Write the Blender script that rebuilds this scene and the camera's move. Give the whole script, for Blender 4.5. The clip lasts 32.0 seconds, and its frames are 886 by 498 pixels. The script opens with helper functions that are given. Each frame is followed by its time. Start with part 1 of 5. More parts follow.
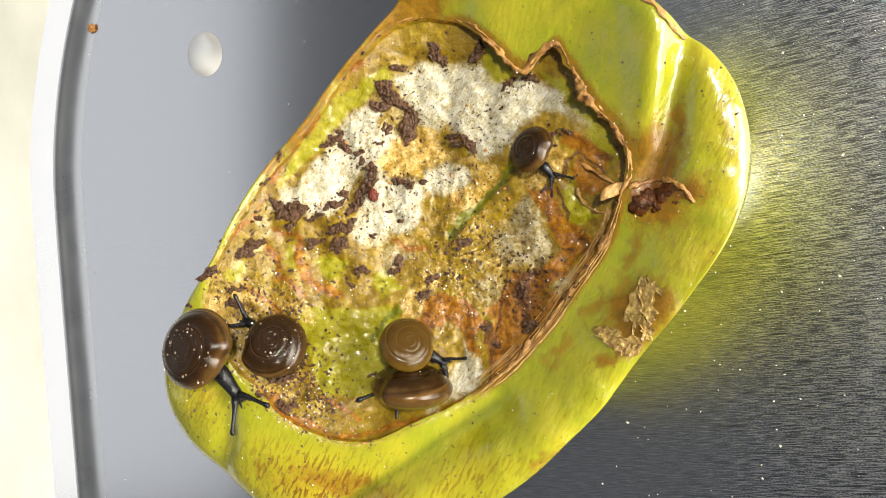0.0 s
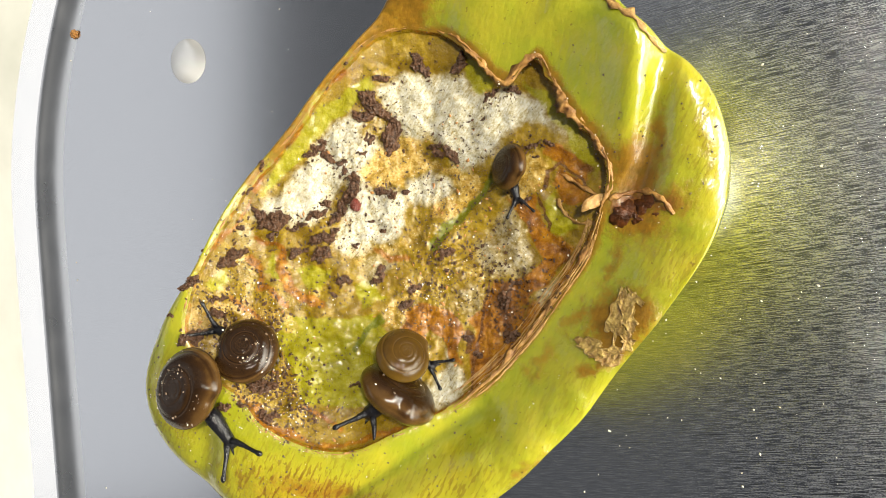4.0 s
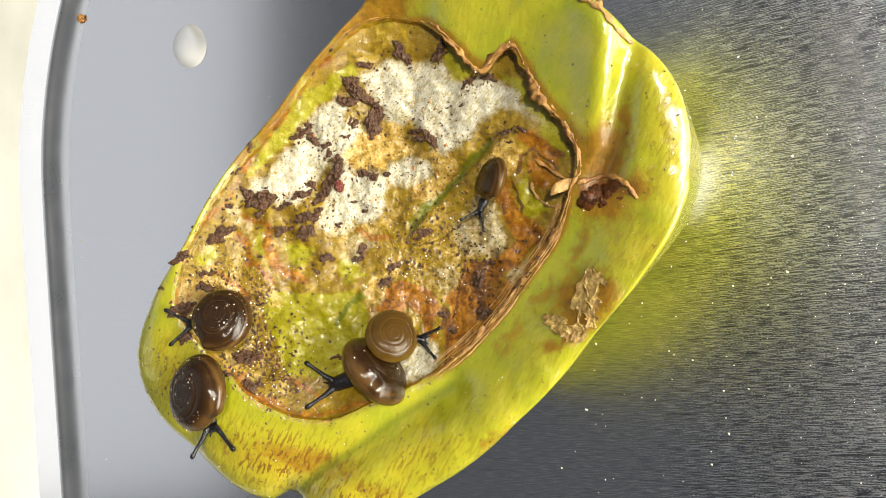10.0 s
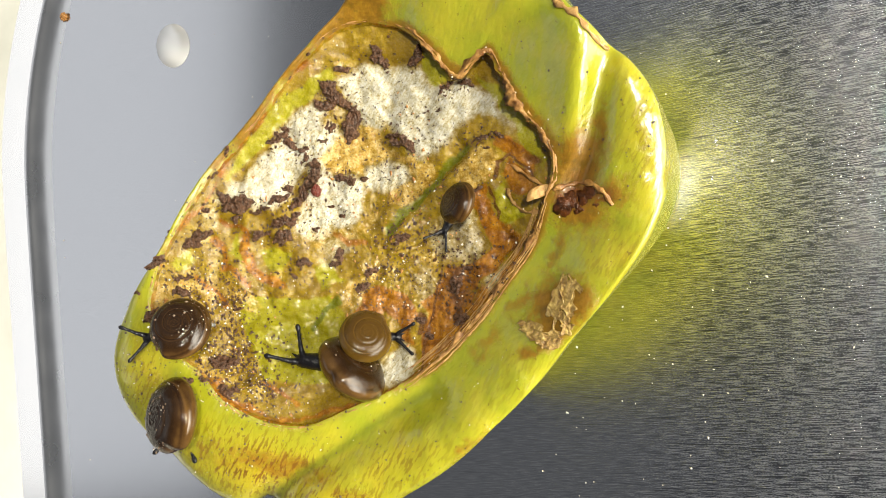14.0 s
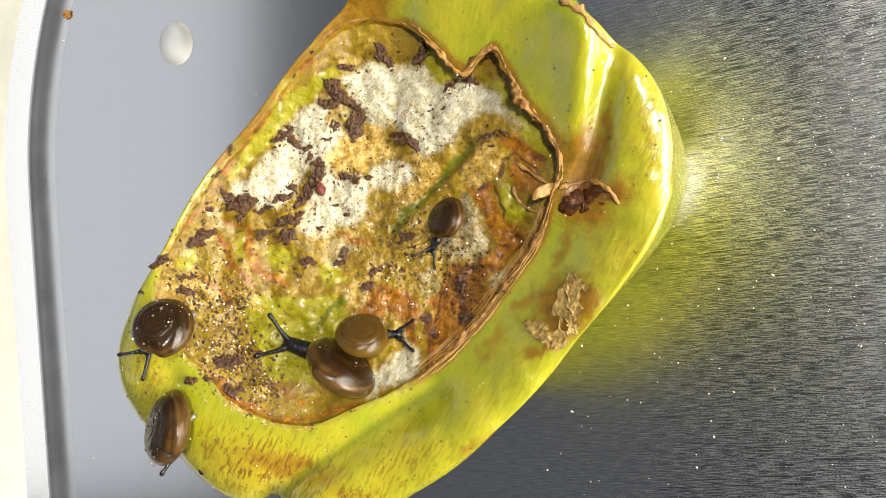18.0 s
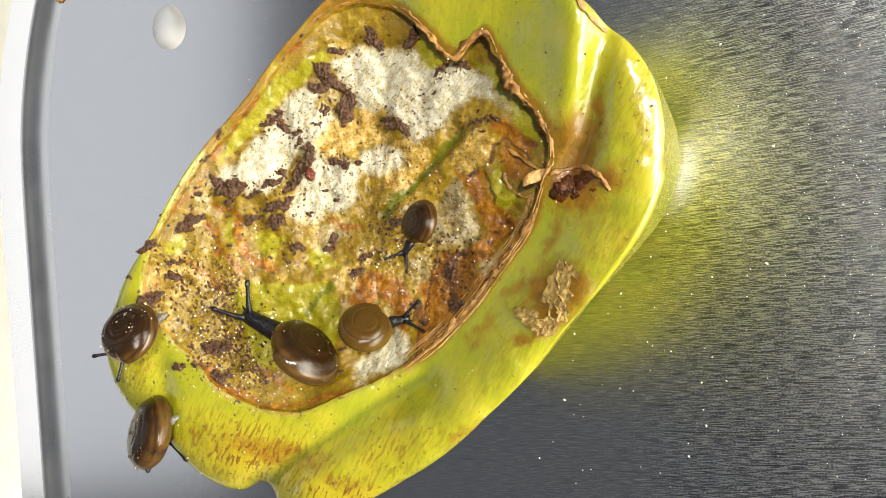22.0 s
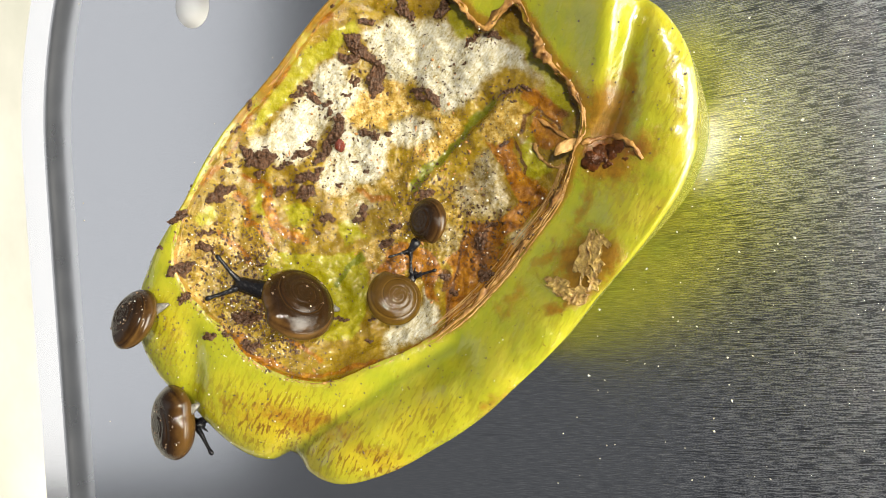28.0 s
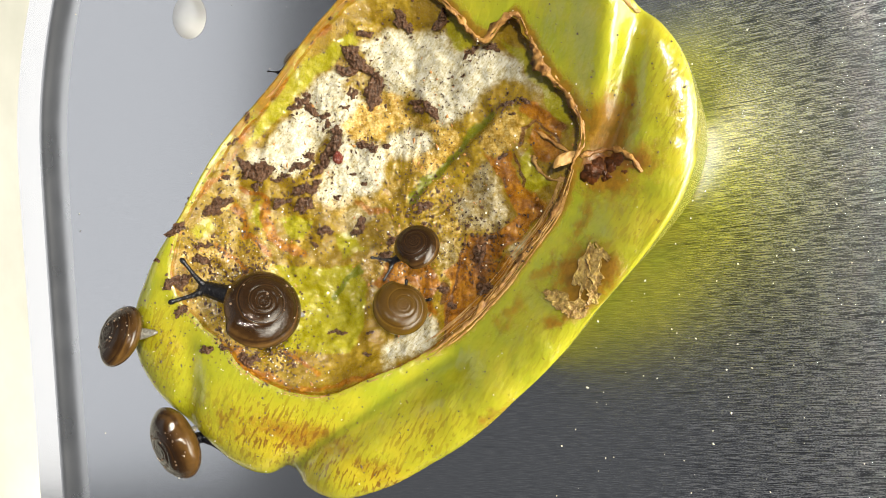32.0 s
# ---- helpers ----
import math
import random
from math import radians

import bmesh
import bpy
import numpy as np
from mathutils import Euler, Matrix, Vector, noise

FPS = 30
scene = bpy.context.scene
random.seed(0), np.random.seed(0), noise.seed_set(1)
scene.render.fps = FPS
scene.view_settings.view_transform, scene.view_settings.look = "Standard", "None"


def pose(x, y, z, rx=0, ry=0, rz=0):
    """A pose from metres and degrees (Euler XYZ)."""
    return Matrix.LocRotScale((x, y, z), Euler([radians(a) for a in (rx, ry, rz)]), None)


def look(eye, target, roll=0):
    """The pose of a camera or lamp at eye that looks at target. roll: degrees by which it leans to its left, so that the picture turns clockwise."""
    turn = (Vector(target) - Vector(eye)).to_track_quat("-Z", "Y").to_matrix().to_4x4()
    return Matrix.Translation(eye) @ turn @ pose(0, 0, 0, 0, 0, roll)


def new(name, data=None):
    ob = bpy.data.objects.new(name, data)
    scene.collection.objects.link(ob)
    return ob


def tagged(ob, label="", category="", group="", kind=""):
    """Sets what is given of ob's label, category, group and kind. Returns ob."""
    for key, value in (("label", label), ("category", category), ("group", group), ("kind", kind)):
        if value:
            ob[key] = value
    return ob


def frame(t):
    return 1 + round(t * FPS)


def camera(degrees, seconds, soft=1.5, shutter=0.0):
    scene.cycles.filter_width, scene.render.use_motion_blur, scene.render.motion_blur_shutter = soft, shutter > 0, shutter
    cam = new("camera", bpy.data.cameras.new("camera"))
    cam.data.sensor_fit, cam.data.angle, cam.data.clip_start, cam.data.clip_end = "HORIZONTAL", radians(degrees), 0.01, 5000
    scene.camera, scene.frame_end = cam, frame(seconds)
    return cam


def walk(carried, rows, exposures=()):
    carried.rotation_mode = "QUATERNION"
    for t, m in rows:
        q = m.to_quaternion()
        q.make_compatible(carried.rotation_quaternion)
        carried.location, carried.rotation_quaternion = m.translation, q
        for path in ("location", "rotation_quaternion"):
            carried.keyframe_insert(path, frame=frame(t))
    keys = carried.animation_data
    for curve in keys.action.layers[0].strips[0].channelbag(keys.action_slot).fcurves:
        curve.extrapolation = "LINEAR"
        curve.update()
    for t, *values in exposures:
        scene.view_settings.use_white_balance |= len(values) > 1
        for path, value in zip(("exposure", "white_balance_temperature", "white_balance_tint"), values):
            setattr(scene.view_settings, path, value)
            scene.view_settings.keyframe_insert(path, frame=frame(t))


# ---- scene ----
from mathutils.bvhtree import BVHTree

MM = 0.001
# how the pepper lies on the tray: its own plan is tipped against the steel
LIE = pose(11.544 * MM, 1.018 * MM, 22.633 * MM, -3.31, 22.60, 1.98)

# ---- camera: seconds, place in millimetres, turn in degrees ----
cam = camera(53.64, 32.0, soft=0.8)
PATH = [
    (0, 57.38, 10.18, 121.11, -3.161, 30.947, -0.242),
    (0.5, 56.33, 9.94, 120.88, -2.426, 29.227, -0.209),
    (1, 56.79, 10.47, 120.32, -2.975, 29.546, -0.206),
    (1.5, 56.60, 10.76, 120.79, -2.670, 29.381, -0.190),
    (2, 56.89, 10.87, 121.02, -2.560, 29.610, -0.351),
    (2.5, 56.55, 11.21, 121.50, -2.855, 29.762, -0.214),
    (3, 56.31, 10.90, 121.41, -2.933, 29.842, -0.209),
    (3.5, 57.01, 10.79, 121.26, -2.746, 29.804, -0.045),
    (5.5, 59.29, 10.62, 120.35, -3.474, 31.494, -0.351),
    (6, 59.86, 6.65, 119.84, -5.289, 31.859, 0.818),
    (6.2, 60.17, 6.95, 119.67, -5.138, 31.650, 0.823),
    (6.3, 61.42, 8.13, 119.00, -4.540, 30.811, 0.841),
    (6.5, 62.45, 9.11, 118.45, -4.043, 30.113, 0.854),
    (7, 63.19, 9.26, 123.81, -2.984, 31.042, 1.281),
    (7.5, 63.25, 9.63, 123.56, -3.129, 31.088, 1.119),
    (8, 62.68, 9.03, 122.74, -3.339, 30.587, 1.118),
    (8.5, 62.68, 9.51, 122.30, -3.277, 30.467, 1.026),
    (9, 63.40, 9.93, 122.44, -3.246, 30.748, 1.047),
    (9.5, 63.16, 9.75, 122.24, -3.040, 30.498, 1.030),
    (10, 63.41, 9.99, 123.20, -2.918, 30.757, 1.004),
    (10.5, 63.74, 10.73, 122.29, -2.641, 30.308, 1.084),
    (11, 64.15, 11.12, 121.94, -2.088, 29.921, 1.061),
    (11.5, 64.70, 11.27, 121.60, -2.518, 29.823, 1.232),
    (12, 65.06, 11.11, 120.56, -2.760, 29.795, 1.167),
    (12.5, 64.91, 10.82, 121.22, -2.955, 30.101, 1.118),
    (13, 64.78, 11.00, 121.98, -3.207, 30.315, 1.054),
    (13.5, 64.54, 10.77, 121.75, -3.234, 30.185, 1.164),
    (14, 64.88, 11.19, 121.89, -3.169, 30.375, 1.156),
    (14.5, 64.73, 11.09, 121.68, -3.251, 30.222, 1.184),
    (16.5, 64.53, 10.70, 120.95, -3.890, 30.747, 1.053),
    (17, 64.14, 10.68, 120.96, -3.904, 30.510, 1.009),
    (17.5, 64.38, 11.02, 121.60, -3.663, 30.820, 1.008),
    (18, 64.39, 11.40, 121.61, -3.408, 30.538, 1.107),
    (18.5, 64.13, 11.12, 121.55, -3.239, 30.134, 1.142),
    (19, 64.28, 11.37, 120.38, -3.746, 30.043, 1.125),
    (19.5, 64.42, 10.94, 120.09, -3.544, 30.162, 1.135),
    (20, 64.35, 11.41, 120.27, -3.883, 30.263, 1.044),
    (20.5, 64.84, 11.61, 119.73, -3.463, 30.010, 1.088),
    (21, 64.87, 11.48, 119.97, -3.439, 30.160, 1.047),
    (21.5, 64.58, 11.27, 120.23, -3.533, 30.185, 1.252),
    (22, 64.95, 11.06, 120.30, -3.968, 30.571, 1.430),
    (22.5, 63.65, 9.44, 121.04, -3.763, 30.018, 1.372),
    (23, 63.63, 9.26, 121.43, -3.994, 30.607, 1.292),
    (23.5, 63.82, 9.45, 121.93, -4.069, 30.945, 1.255),
    (24, 63.78, 9.28, 122.14, -4.578, 31.355, 1.372),
    (24.5, 63.82, 9.45, 121.84, -4.184, 30.882, 1.393),
    (25, 63.73, 9.26, 121.89, -4.366, 30.996, 1.483),
    (25.5, 63.82, 9.36, 123.02, -4.562, 31.792, 1.528),
    (26, 63.44, 8.90, 121.98, -4.666, 31.173, 1.649),
    (26.5, 63.59, 8.99, 121.75, -4.952, 31.363, 1.522),
    (28.5, 63.26, 8.79, 121.85, -4.461, 31.229, 1.533),
    (29, 63.21, 9.25, 122.23, -4.809, 31.502, 1.358),
    (29.5, 62.86, 8.34, 119.60, -4.728, 30.423, 1.558),
    (30, 62.98, 8.59, 120.18, -4.927, 30.811, 1.365),
    (30.5, 62.71, 8.86, 120.95, -5.068, 31.211, 1.443),
    (31, 62.97, 9.27, 121.08, -4.599, 31.267, 1.291),
    (31.5, 62.68, 9.44, 120.81, -4.045, 30.653, 1.430),
    (32, 62.85, 9.29, 121.52, -4.000, 31.000, 1.559),
]
walk(cam, [(t, pose(x * MM, y * MM, z * MM, a, b, c)) for t, x, y, z, a, b, c in PATH])

# ---- light: a kitchen with a lamp, windows to both sides, an added overhead fill ----
world = bpy.data.worlds.new("room_air")
world.use_nodes = True
world.node_tree.nodes["Background"].inputs["Color"].default_value = (0.86, 0.86, 0.86, 1)
world.node_tree.nodes["Background"].inputs["Strength"].default_value = 0.15
scene.world = world


def area(name, eye, target, sx, sy, watts, colour):
    lamp = bpy.data.lights.new(name, "AREA")
    lamp.shape, lamp.size, lamp.size_y, lamp.energy, lamp.color = "RECTANGLE", sx, sy, watts, colour
    ob = new(name, lamp)
    ob.matrix_world = look(eye, target)
    return ob


area("lamp_light", (0.729, 0.309, 1.010), (0, 0, 0.01), 0.09, 0.09, 14.6, (1.0, 0.93, 0.78))
area("low_window_light", (1.28, -0.02, 0.34), (0, 0, 0.01), 1.2, 0.6, 42.0, (1.0, 0.945, 0.8))
area("window_light", (-1.08, 0.05, 0.78), (0, 0, 0.01), 1.1, 0.46, 1.2, (1.0, 0.99, 0.97))
# unseen fill added to brighten the steel towards +y
area("added_overhead_light", (0.03, 0.66, 0.95), (0, 0, 0.01), 1.0, 0.9, 0.6, (1.0, 0.99, 0.97))
scene.view_settings.exposure = 0.3


# ---- material helpers ----
BRUSH = -9.1    # degrees from the x axis along which the steel is brushed


def nodes_of(name):
    m = bpy.data.materials.new(name)
    m.use_nodes = True
    nt = m.node_tree
    return m, nt, nt.nodes["Principled BSDF"]


def add(nt, kind, **sets):
    n = nt.nodes.new(kind)
    for key, v in sets.items():
        if key in n.inputs:
            n.inputs[key].default_value = v
    return n


def coords(nt, scale=(1, 1, 1), turn=0.0):
    tc = nt.nodes.new("ShaderNodeTexCoord")
    mp = nt.nodes.new("ShaderNodeMapping")
    mp.inputs["Scale"].default_value = scale
    mp.inputs["Rotation"].default_value = (0, 0, radians(turn))
    nt.links.new(tc.outputs["Object"], mp.inputs["Vector"])
    return mp.outputs["Vector"]


def noise_tex(nt, vec, scale, detail=4.0, rough=0.55, warp=0.0):
    n = add(nt, "ShaderNodeTexNoise", Scale=scale, Detail=detail, Roughness=rough, Distortion=warp)
    nt.links.new(vec, n.inputs["Vector"])
    return n.outputs["Fac"]


def ramp(nt, fac, stops):
    r = nt.nodes.new("ShaderNodeValToRGB")
    el = r.color_ramp.elements
    while len(el) < len(stops):
        el.new(0.5)
    for e, (p, c) in zip(el, stops):
        e.position, e.color = p, (*c, 1) if len(c) == 3 else c
    nt.links.new(fac, r.inputs["Fac"])
    return r.outputs["Color"]


def grey(nt, fac, lo, hi, a=0.0, b=1.0):
    r = add(nt, "ShaderNodeMapRange", **{"From Min": lo, "From Max": hi, "To Min": a, "To Max": b})
    r.interpolation_type = "SMOOTHSTEP"
    nt.links.new(fac, r.inputs["Value"])
    return r.outputs["Result"]


def mix(nt, fac, a, b, how="MIX"):
    n = nt.nodes.new("ShaderNodeMix")
    n.data_type, n.blend_type = "RGBA", how
    for sock, v in ((n.inputs["Factor"], fac), (n.inputs["A"], a), (n.inputs["B"], b)):
        if isinstance(v, (int, float)):
            sock.default_value = v
        elif isinstance(v, tuple):
            sock.default_value = (*v, 1)
        else:
            nt.links.new(v, sock)
    return n.outputs["Result"]


def calc(nt, how, a, b):
    n = nt.nodes.new("ShaderNodeMath")
    n.operation = how
    for sock, v in ((n.inputs[0], a), (n.inputs[1], b)):
        if isinstance(v, (int, float)):
            sock.default_value = v
        else:
            nt.links.new(v, sock)
    return n.outputs[0]


def relief(nt, bsdf, height, dist, strength=1.0):
    b = add(nt, "ShaderNodeBump", Strength=strength, Distance=dist)
    nt.links.new(height, b.inputs["Height"])
    nt.links.new(b.outputs["Normal"], bsdf.inputs["Normal"])


def field(nt, name):
    n = nt.nodes.new("ShaderNodeAttribute")
    n.attribute_name = name
    return n.outputs["Fac"]


def turned(nt, turn, scale):
    """Object coordinates, first turned about z, then stretched."""
    tc = nt.nodes.new("ShaderNodeTexCoord")
    a, b = nt.nodes.new("ShaderNodeMapping"), nt.nodes.new("ShaderNodeMapping")
    a.inputs["Rotation"].default_value = (0, 0, radians(turn))
    b.inputs["Scale"].default_value = scale
    nt.links.new(tc.outputs["Object"], a.inputs["Vector"])
    nt.links.new(a.outputs["Vector"], b.inputs["Vector"])
    return b.outputs["Vector"]


def steel():
    m, nt, p = nodes_of("brushed_steel")
    brush = noise_tex(nt, turned(nt, BRUSH, (420, 8600, 1)), 1.0, 3, 0.62)
    grain = noise_tex(nt, turned(nt, BRUSH, (3600, 8200, 1)), 1.0, 2, 0.65)
    lines = noise_tex(nt, turned(nt, BRUSH, (90, 2600, 1)), 1.0, 2, 0.5)
    both = calc(nt, "ADD", calc(nt, "MULTIPLY", brush, 0.64), calc(nt, "MULTIPLY", grain, 0.36))
    both = calc(nt, "SUBTRACT", both, grey(nt, lines, 0.62, 0.7, 0.0, 0.1))
    # stroke contrast painted by x: faded for blur near the wall, raised for glints
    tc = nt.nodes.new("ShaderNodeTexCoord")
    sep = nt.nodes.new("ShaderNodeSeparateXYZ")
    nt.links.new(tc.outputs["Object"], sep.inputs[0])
    contrast_by_x = calc(nt, "ADD", grey(nt, sep.outputs[0], -0.03, 0.03, 0.05, 0.4), grey(nt, sep.outputs[0], 0.022, 0.055, 0.0, 2.4))
    both = calc(nt, "ADD", calc(nt, "MULTIPLY", calc(nt, "SUBTRACT", both, 0.5), contrast_by_x), 0.5)
    p.inputs["Metallic"].default_value = 1.0
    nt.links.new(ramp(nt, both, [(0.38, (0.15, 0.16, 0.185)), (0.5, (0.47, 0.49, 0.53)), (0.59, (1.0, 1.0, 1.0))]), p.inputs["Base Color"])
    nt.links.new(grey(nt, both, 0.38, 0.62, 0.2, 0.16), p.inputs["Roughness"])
    # the gloss spreads across the brushing, not along it
    p.inputs["Anisotropic"].default_value = 0.45
    tan = nt.nodes.new("ShaderNodeTangent")
    tan.direction_type, tan.uv_map = "UV_MAP", "brush"
    nt.links.new(tan.outputs[0], p.inputs["Tangent"])
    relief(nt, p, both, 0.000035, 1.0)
    return m


def smooth_steel(name, lo, hi, gloss):
    m, nt, p = nodes_of(name)
    n = noise_tex(nt, coords(nt), 120, 3, 0.5)
    p.inputs["Metallic"].default_value = 1.0
    nt.links.new(ramp(nt, n, [(0.3, lo), (0.7, hi)]), p.inputs["Base Color"])
    nt.links.new(grey(nt, n, 0.3, 0.7, gloss, gloss * 1.2), p.inputs["Roughness"])
    return m


def skin_mat():
    m, nt, p = nodes_of("pepper_skin")
    o = coords(nt)
    big = noise_tex(nt, o, 170, 4, 0.6)
    mid = noise_tex(nt, o, 900, 5, 0.65)
    fine = noise_tex(nt, o, 3200, 4, 0.7)
    stripe = noise_tex(nt, turned(nt, -62, (700, 2900, 700)), 1.0, 2, 0.55)
    col = ramp(nt, big, [(0.3, (0.205, 0.236, 0.01)), (0.5, (0.265, 0.272, 0.013)), (0.72, (0.345, 0.308, 0.018))])
    col = mix(nt, calc(nt, "MULTIPLY", field(nt, "fleck"), 0.5), col, (0.42, 0.3, 0.012))
    soft = calc(nt, "MULTIPLY", calc(nt, "SUBTRACT", mid, 0.5), 0.7)
    jitter = calc(nt, "ADD", soft, calc(nt, "MULTIPLY", calc(nt, "SUBTRACT", fine, 0.5), 0.35))
    sw = grey(nt, calc(nt, "ADD", field(nt, "stain"), jitter), 0.22, 0.8)
    col = mix(nt, calc(nt, "MULTIPLY", sw, 0.82), col, ramp(nt, mid, [(0.3, (0.08, 0.02, 0.002)), (0.52, (0.17, 0.056, 0.004)), (0.75, (0.27, 0.125, 0.008))]))
    fw = calc(nt, "MULTIPLY", grey(nt, stripe, 0.53, 0.575), field(nt, "fleck"))
    col = mix(nt, calc(nt, "MULTIPLY", fw, 0.9), col, (0.13, 0.052, 0.006))
    # skin groove painted darker to strengthen the shade in it
    col = mix(nt, calc(nt, "MULTIPLY", field(nt, "crease"), 0.7), col, (0.1, 0.12, 0.006))
    dots = grey(nt, noise_tex(nt, o, 1700, 2, 0.5), 0.69, 0.73)
    col = mix(nt, calc(nt, "MULTIPLY", dots, 0.7), col, (0.14, 0.09, 0.01))
    rw = grey(nt, calc(nt, "ADD", field(nt, "rot"), jitter), 0.4, 0.85)
    col = mix(nt, rw, col, ramp(nt, fine, [(0.3, (0.06, 0.018, 0.004)), (0.7, (0.22, 0.08, 0.012))]))
    nt.links.new(col, p.inputs["Base Color"])
    p.inputs["Subsurface Weight"].default_value = 0.38
    p.inputs["Subsurface Radius"].default_value = (1.0, 0.95, 0.2)
    p.inputs["Subsurface Scale"].default_value = 0.0035
    nt.links.new(calc(nt, "ADD", grey(nt, mid, 0.3, 0.7, 0.15, 0.26), calc(nt, "MULTIPLY", sw, 0.2)), p.inputs["Roughness"])
    nt.links.new(calc(nt, "SUBTRACT", 0.75, calc(nt, "MULTIPLY", sw, 0.5)), p.inputs["Specular IOR Level"])
    p.inputs["Coat Weight"].default_value = 0.25
    p.inputs["Coat Roughness"].default_value = 0.12
    h = calc(nt, "ADD", calc(nt, "MULTIPLY", noise_tex(nt, o, 420, 2, 0.45), 0.4), calc(nt, "MULTIPLY", noise_tex(nt, turned(nt, -62, (900, 1900, 1200)), 1.0, 2, 0.5), 0.42))
    h = calc(nt, "ADD", h, calc(nt, "MULTIPLY", fine, 0.1))
    h = calc(nt, "ADD", h, calc(nt, "MULTIPLY", sw, calc(nt, "MULTIPLY", mid, 0.25)))
    relief(nt, p, h, 0.00035, 0.6)
    return m


def flesh_mat():
    m, nt, p = nodes_of("pepper_flesh")
    o = coords(nt)
    big = noise_tex(nt, o, 300, 5, 0.6, 1.2)
    mid = noise_tex(nt, o, 620, 4, 0.5, 1.0)
    rough = noise_tex(nt, o, 1000, 6, 0.65)
    fine = noise_tex(nt, o, 3600, 4, 0.75)
    grain = noise_tex(nt, turned(nt, -55, (1300, 5200, 1300)), 1.0, 3, 0.6)
    jitter = calc(nt, "ADD", calc(nt, "MULTIPLY", calc(nt, "SUBTRACT", mid, 0.5), 0.7), calc(nt, "MULTIPLY", calc(nt, "SUBTRACT", rough, 0.5), 0.7))
    blend = calc(nt, "ADD", calc(nt, "MULTIPLY", mid, 0.5), calc(nt, "MULTIPLY", rough, 0.5))
    # wet yellow-green flesh, greener where it is clean
    col = ramp(nt, blend, [(0.34, (0.11, 0.066, 0.003)), (0.5, (0.205, 0.133, 0.005)), (0.66, (0.32, 0.218, 0.018))])
    green = grey(nt, calc(nt, "ADD", field(nt, "green"), calc(nt, "MULTIPLY", jitter, 0.6)), 0.12, 0.66)
    col = mix(nt, calc(nt, "MULTIPLY", green, 0.93), col, ramp(nt, blend, [(0.34, (0.175, 0.15, 0.003)), (0.5, (0.235, 0.215, 0.005)), (0.68, (0.31, 0.29, 0.012))]))
    # thin brown wash in streaks and freckles over what is not clean
    wash = calc(nt, "MULTIPLY", grey(nt, calc(nt, "ADD", big, calc(nt, "MULTIPLY", calc(nt, "SUBTRACT", fine, 0.5), 0.5)), 0.45, 0.62), calc(nt, "SUBTRACT", 1.0, calc(nt, "MULTIPLY", green, 0.8)))
    col = mix(nt, calc(nt, "MULTIPLY", wash, 0.55), col, (0.155, 0.09, 0.005))
    # white pith
    pw = grey(nt, calc(nt, "ADD", field(nt, "pith"), calc(nt, "MULTIPLY", jitter, 1.2)), 0.06, 0.95)
    pale = calc(nt, "ADD", calc(nt, "MULTIPLY", fine, 0.35), calc(nt, "ADD", calc(nt, "MULTIPLY", rough, 0.35), calc(nt, "MULTIPLY", grain, 0.3)))
    col = mix(nt, calc(nt, "MULTIPLY", pw, 0.95), col, ramp(nt, pale, [(0.38, (0.225, 0.165, 0.05)), (0.46, (0.35, 0.318, 0.205)), (0.57, (0.48, 0.465, 0.395))]))
    # tan and amber stains with dark tide lines where they dried out
    tw = grey(nt, calc(nt, "ADD", field(nt, "tan"), calc(nt, "MULTIPLY", jitter, 1.5)), 0.22, 0.85)
    col = mix(nt, calc(nt, "MULTIPLY", tw, 0.85), col, ramp(nt, calc(nt, "ADD", calc(nt, "MULTIPLY", fine, 0.5), calc(nt, "MULTIPLY", rough, 0.5)), [(0.36, (0.19, 0.09, 0.008)), (0.5, (0.34, 0.215, 0.04)), (0.64, (0.5, 0.39, 0.16))]))
    aw = grey(nt, calc(nt, "ADD", field(nt, "amber"), jitter), 0.28, 0.78)
    col = mix(nt, calc(nt, "MULTIPLY", aw, 0.9), col, ramp(nt, blend, [(0.34, (0.045, 0.012, 0.002)), (0.46, (0.16, 0.052, 0.003)), (0.57, (0.29, 0.115, 0.006)), (0.7, (0.46, 0.24, 0.025))]))
    tide = calc(nt, "MULTIPLY", calc(nt, "MULTIPLY", aw, calc(nt, "SUBTRACT", 1.0, aw)), 2.4)
    col = mix(nt, calc(nt, "MULTIPLY", tide, grey(nt, big, 0.4, 0.55)), col, (0.2, 0.065, 0.005))
    col = mix(nt, calc(nt, "MULTIPLY", grey(nt, calc(nt, "ADD", field(nt, "crease"), calc(nt, "MULTIPLY", jitter, 0.6)), 0.3, 0.8), 0.85), col, (0.095, 0.11, 0.004))
    rw = grey(nt, calc(nt, "ADD", field(nt, "rot"), jitter), 0.4, 0.75)
    col = mix(nt, calc(nt, "MULTIPLY", rw, 0.9), col, ramp(nt, fine, [(0.3, (0.03, 0.012, 0.005)), (0.7, (0.15, 0.06, 0.014))]))
    nt.links.new(col, p.inputs["Base Color"])
    p.inputs["Subsurface Weight"].default_value = 0.06
    p.inputs["Subsurface Radius"].default_value = (1.0, 0.8, 0.3)
    p.inputs["Subsurface Scale"].default_value = 0.001
    nt.links.new(grey(nt, fine, 0.3, 0.7, 0.12, 0.4), p.inputs["Roughness"])
    # a wet film with a finer relief than the flesh below it
    p.inputs["Coat Weight"].default_value = 0.5
    p.inputs["Coat Roughness"].default_value = 0.14
    p.inputs["Specular IOR Level"].default_value = 0.2
    relief(nt, p, calc(nt, "ADD", rough, calc(nt, "MULTIPLY", fine, 0.35)), 0.0003, 0.75)
    film_bump = add(nt, "ShaderNodeBump", Distance=0.00017)
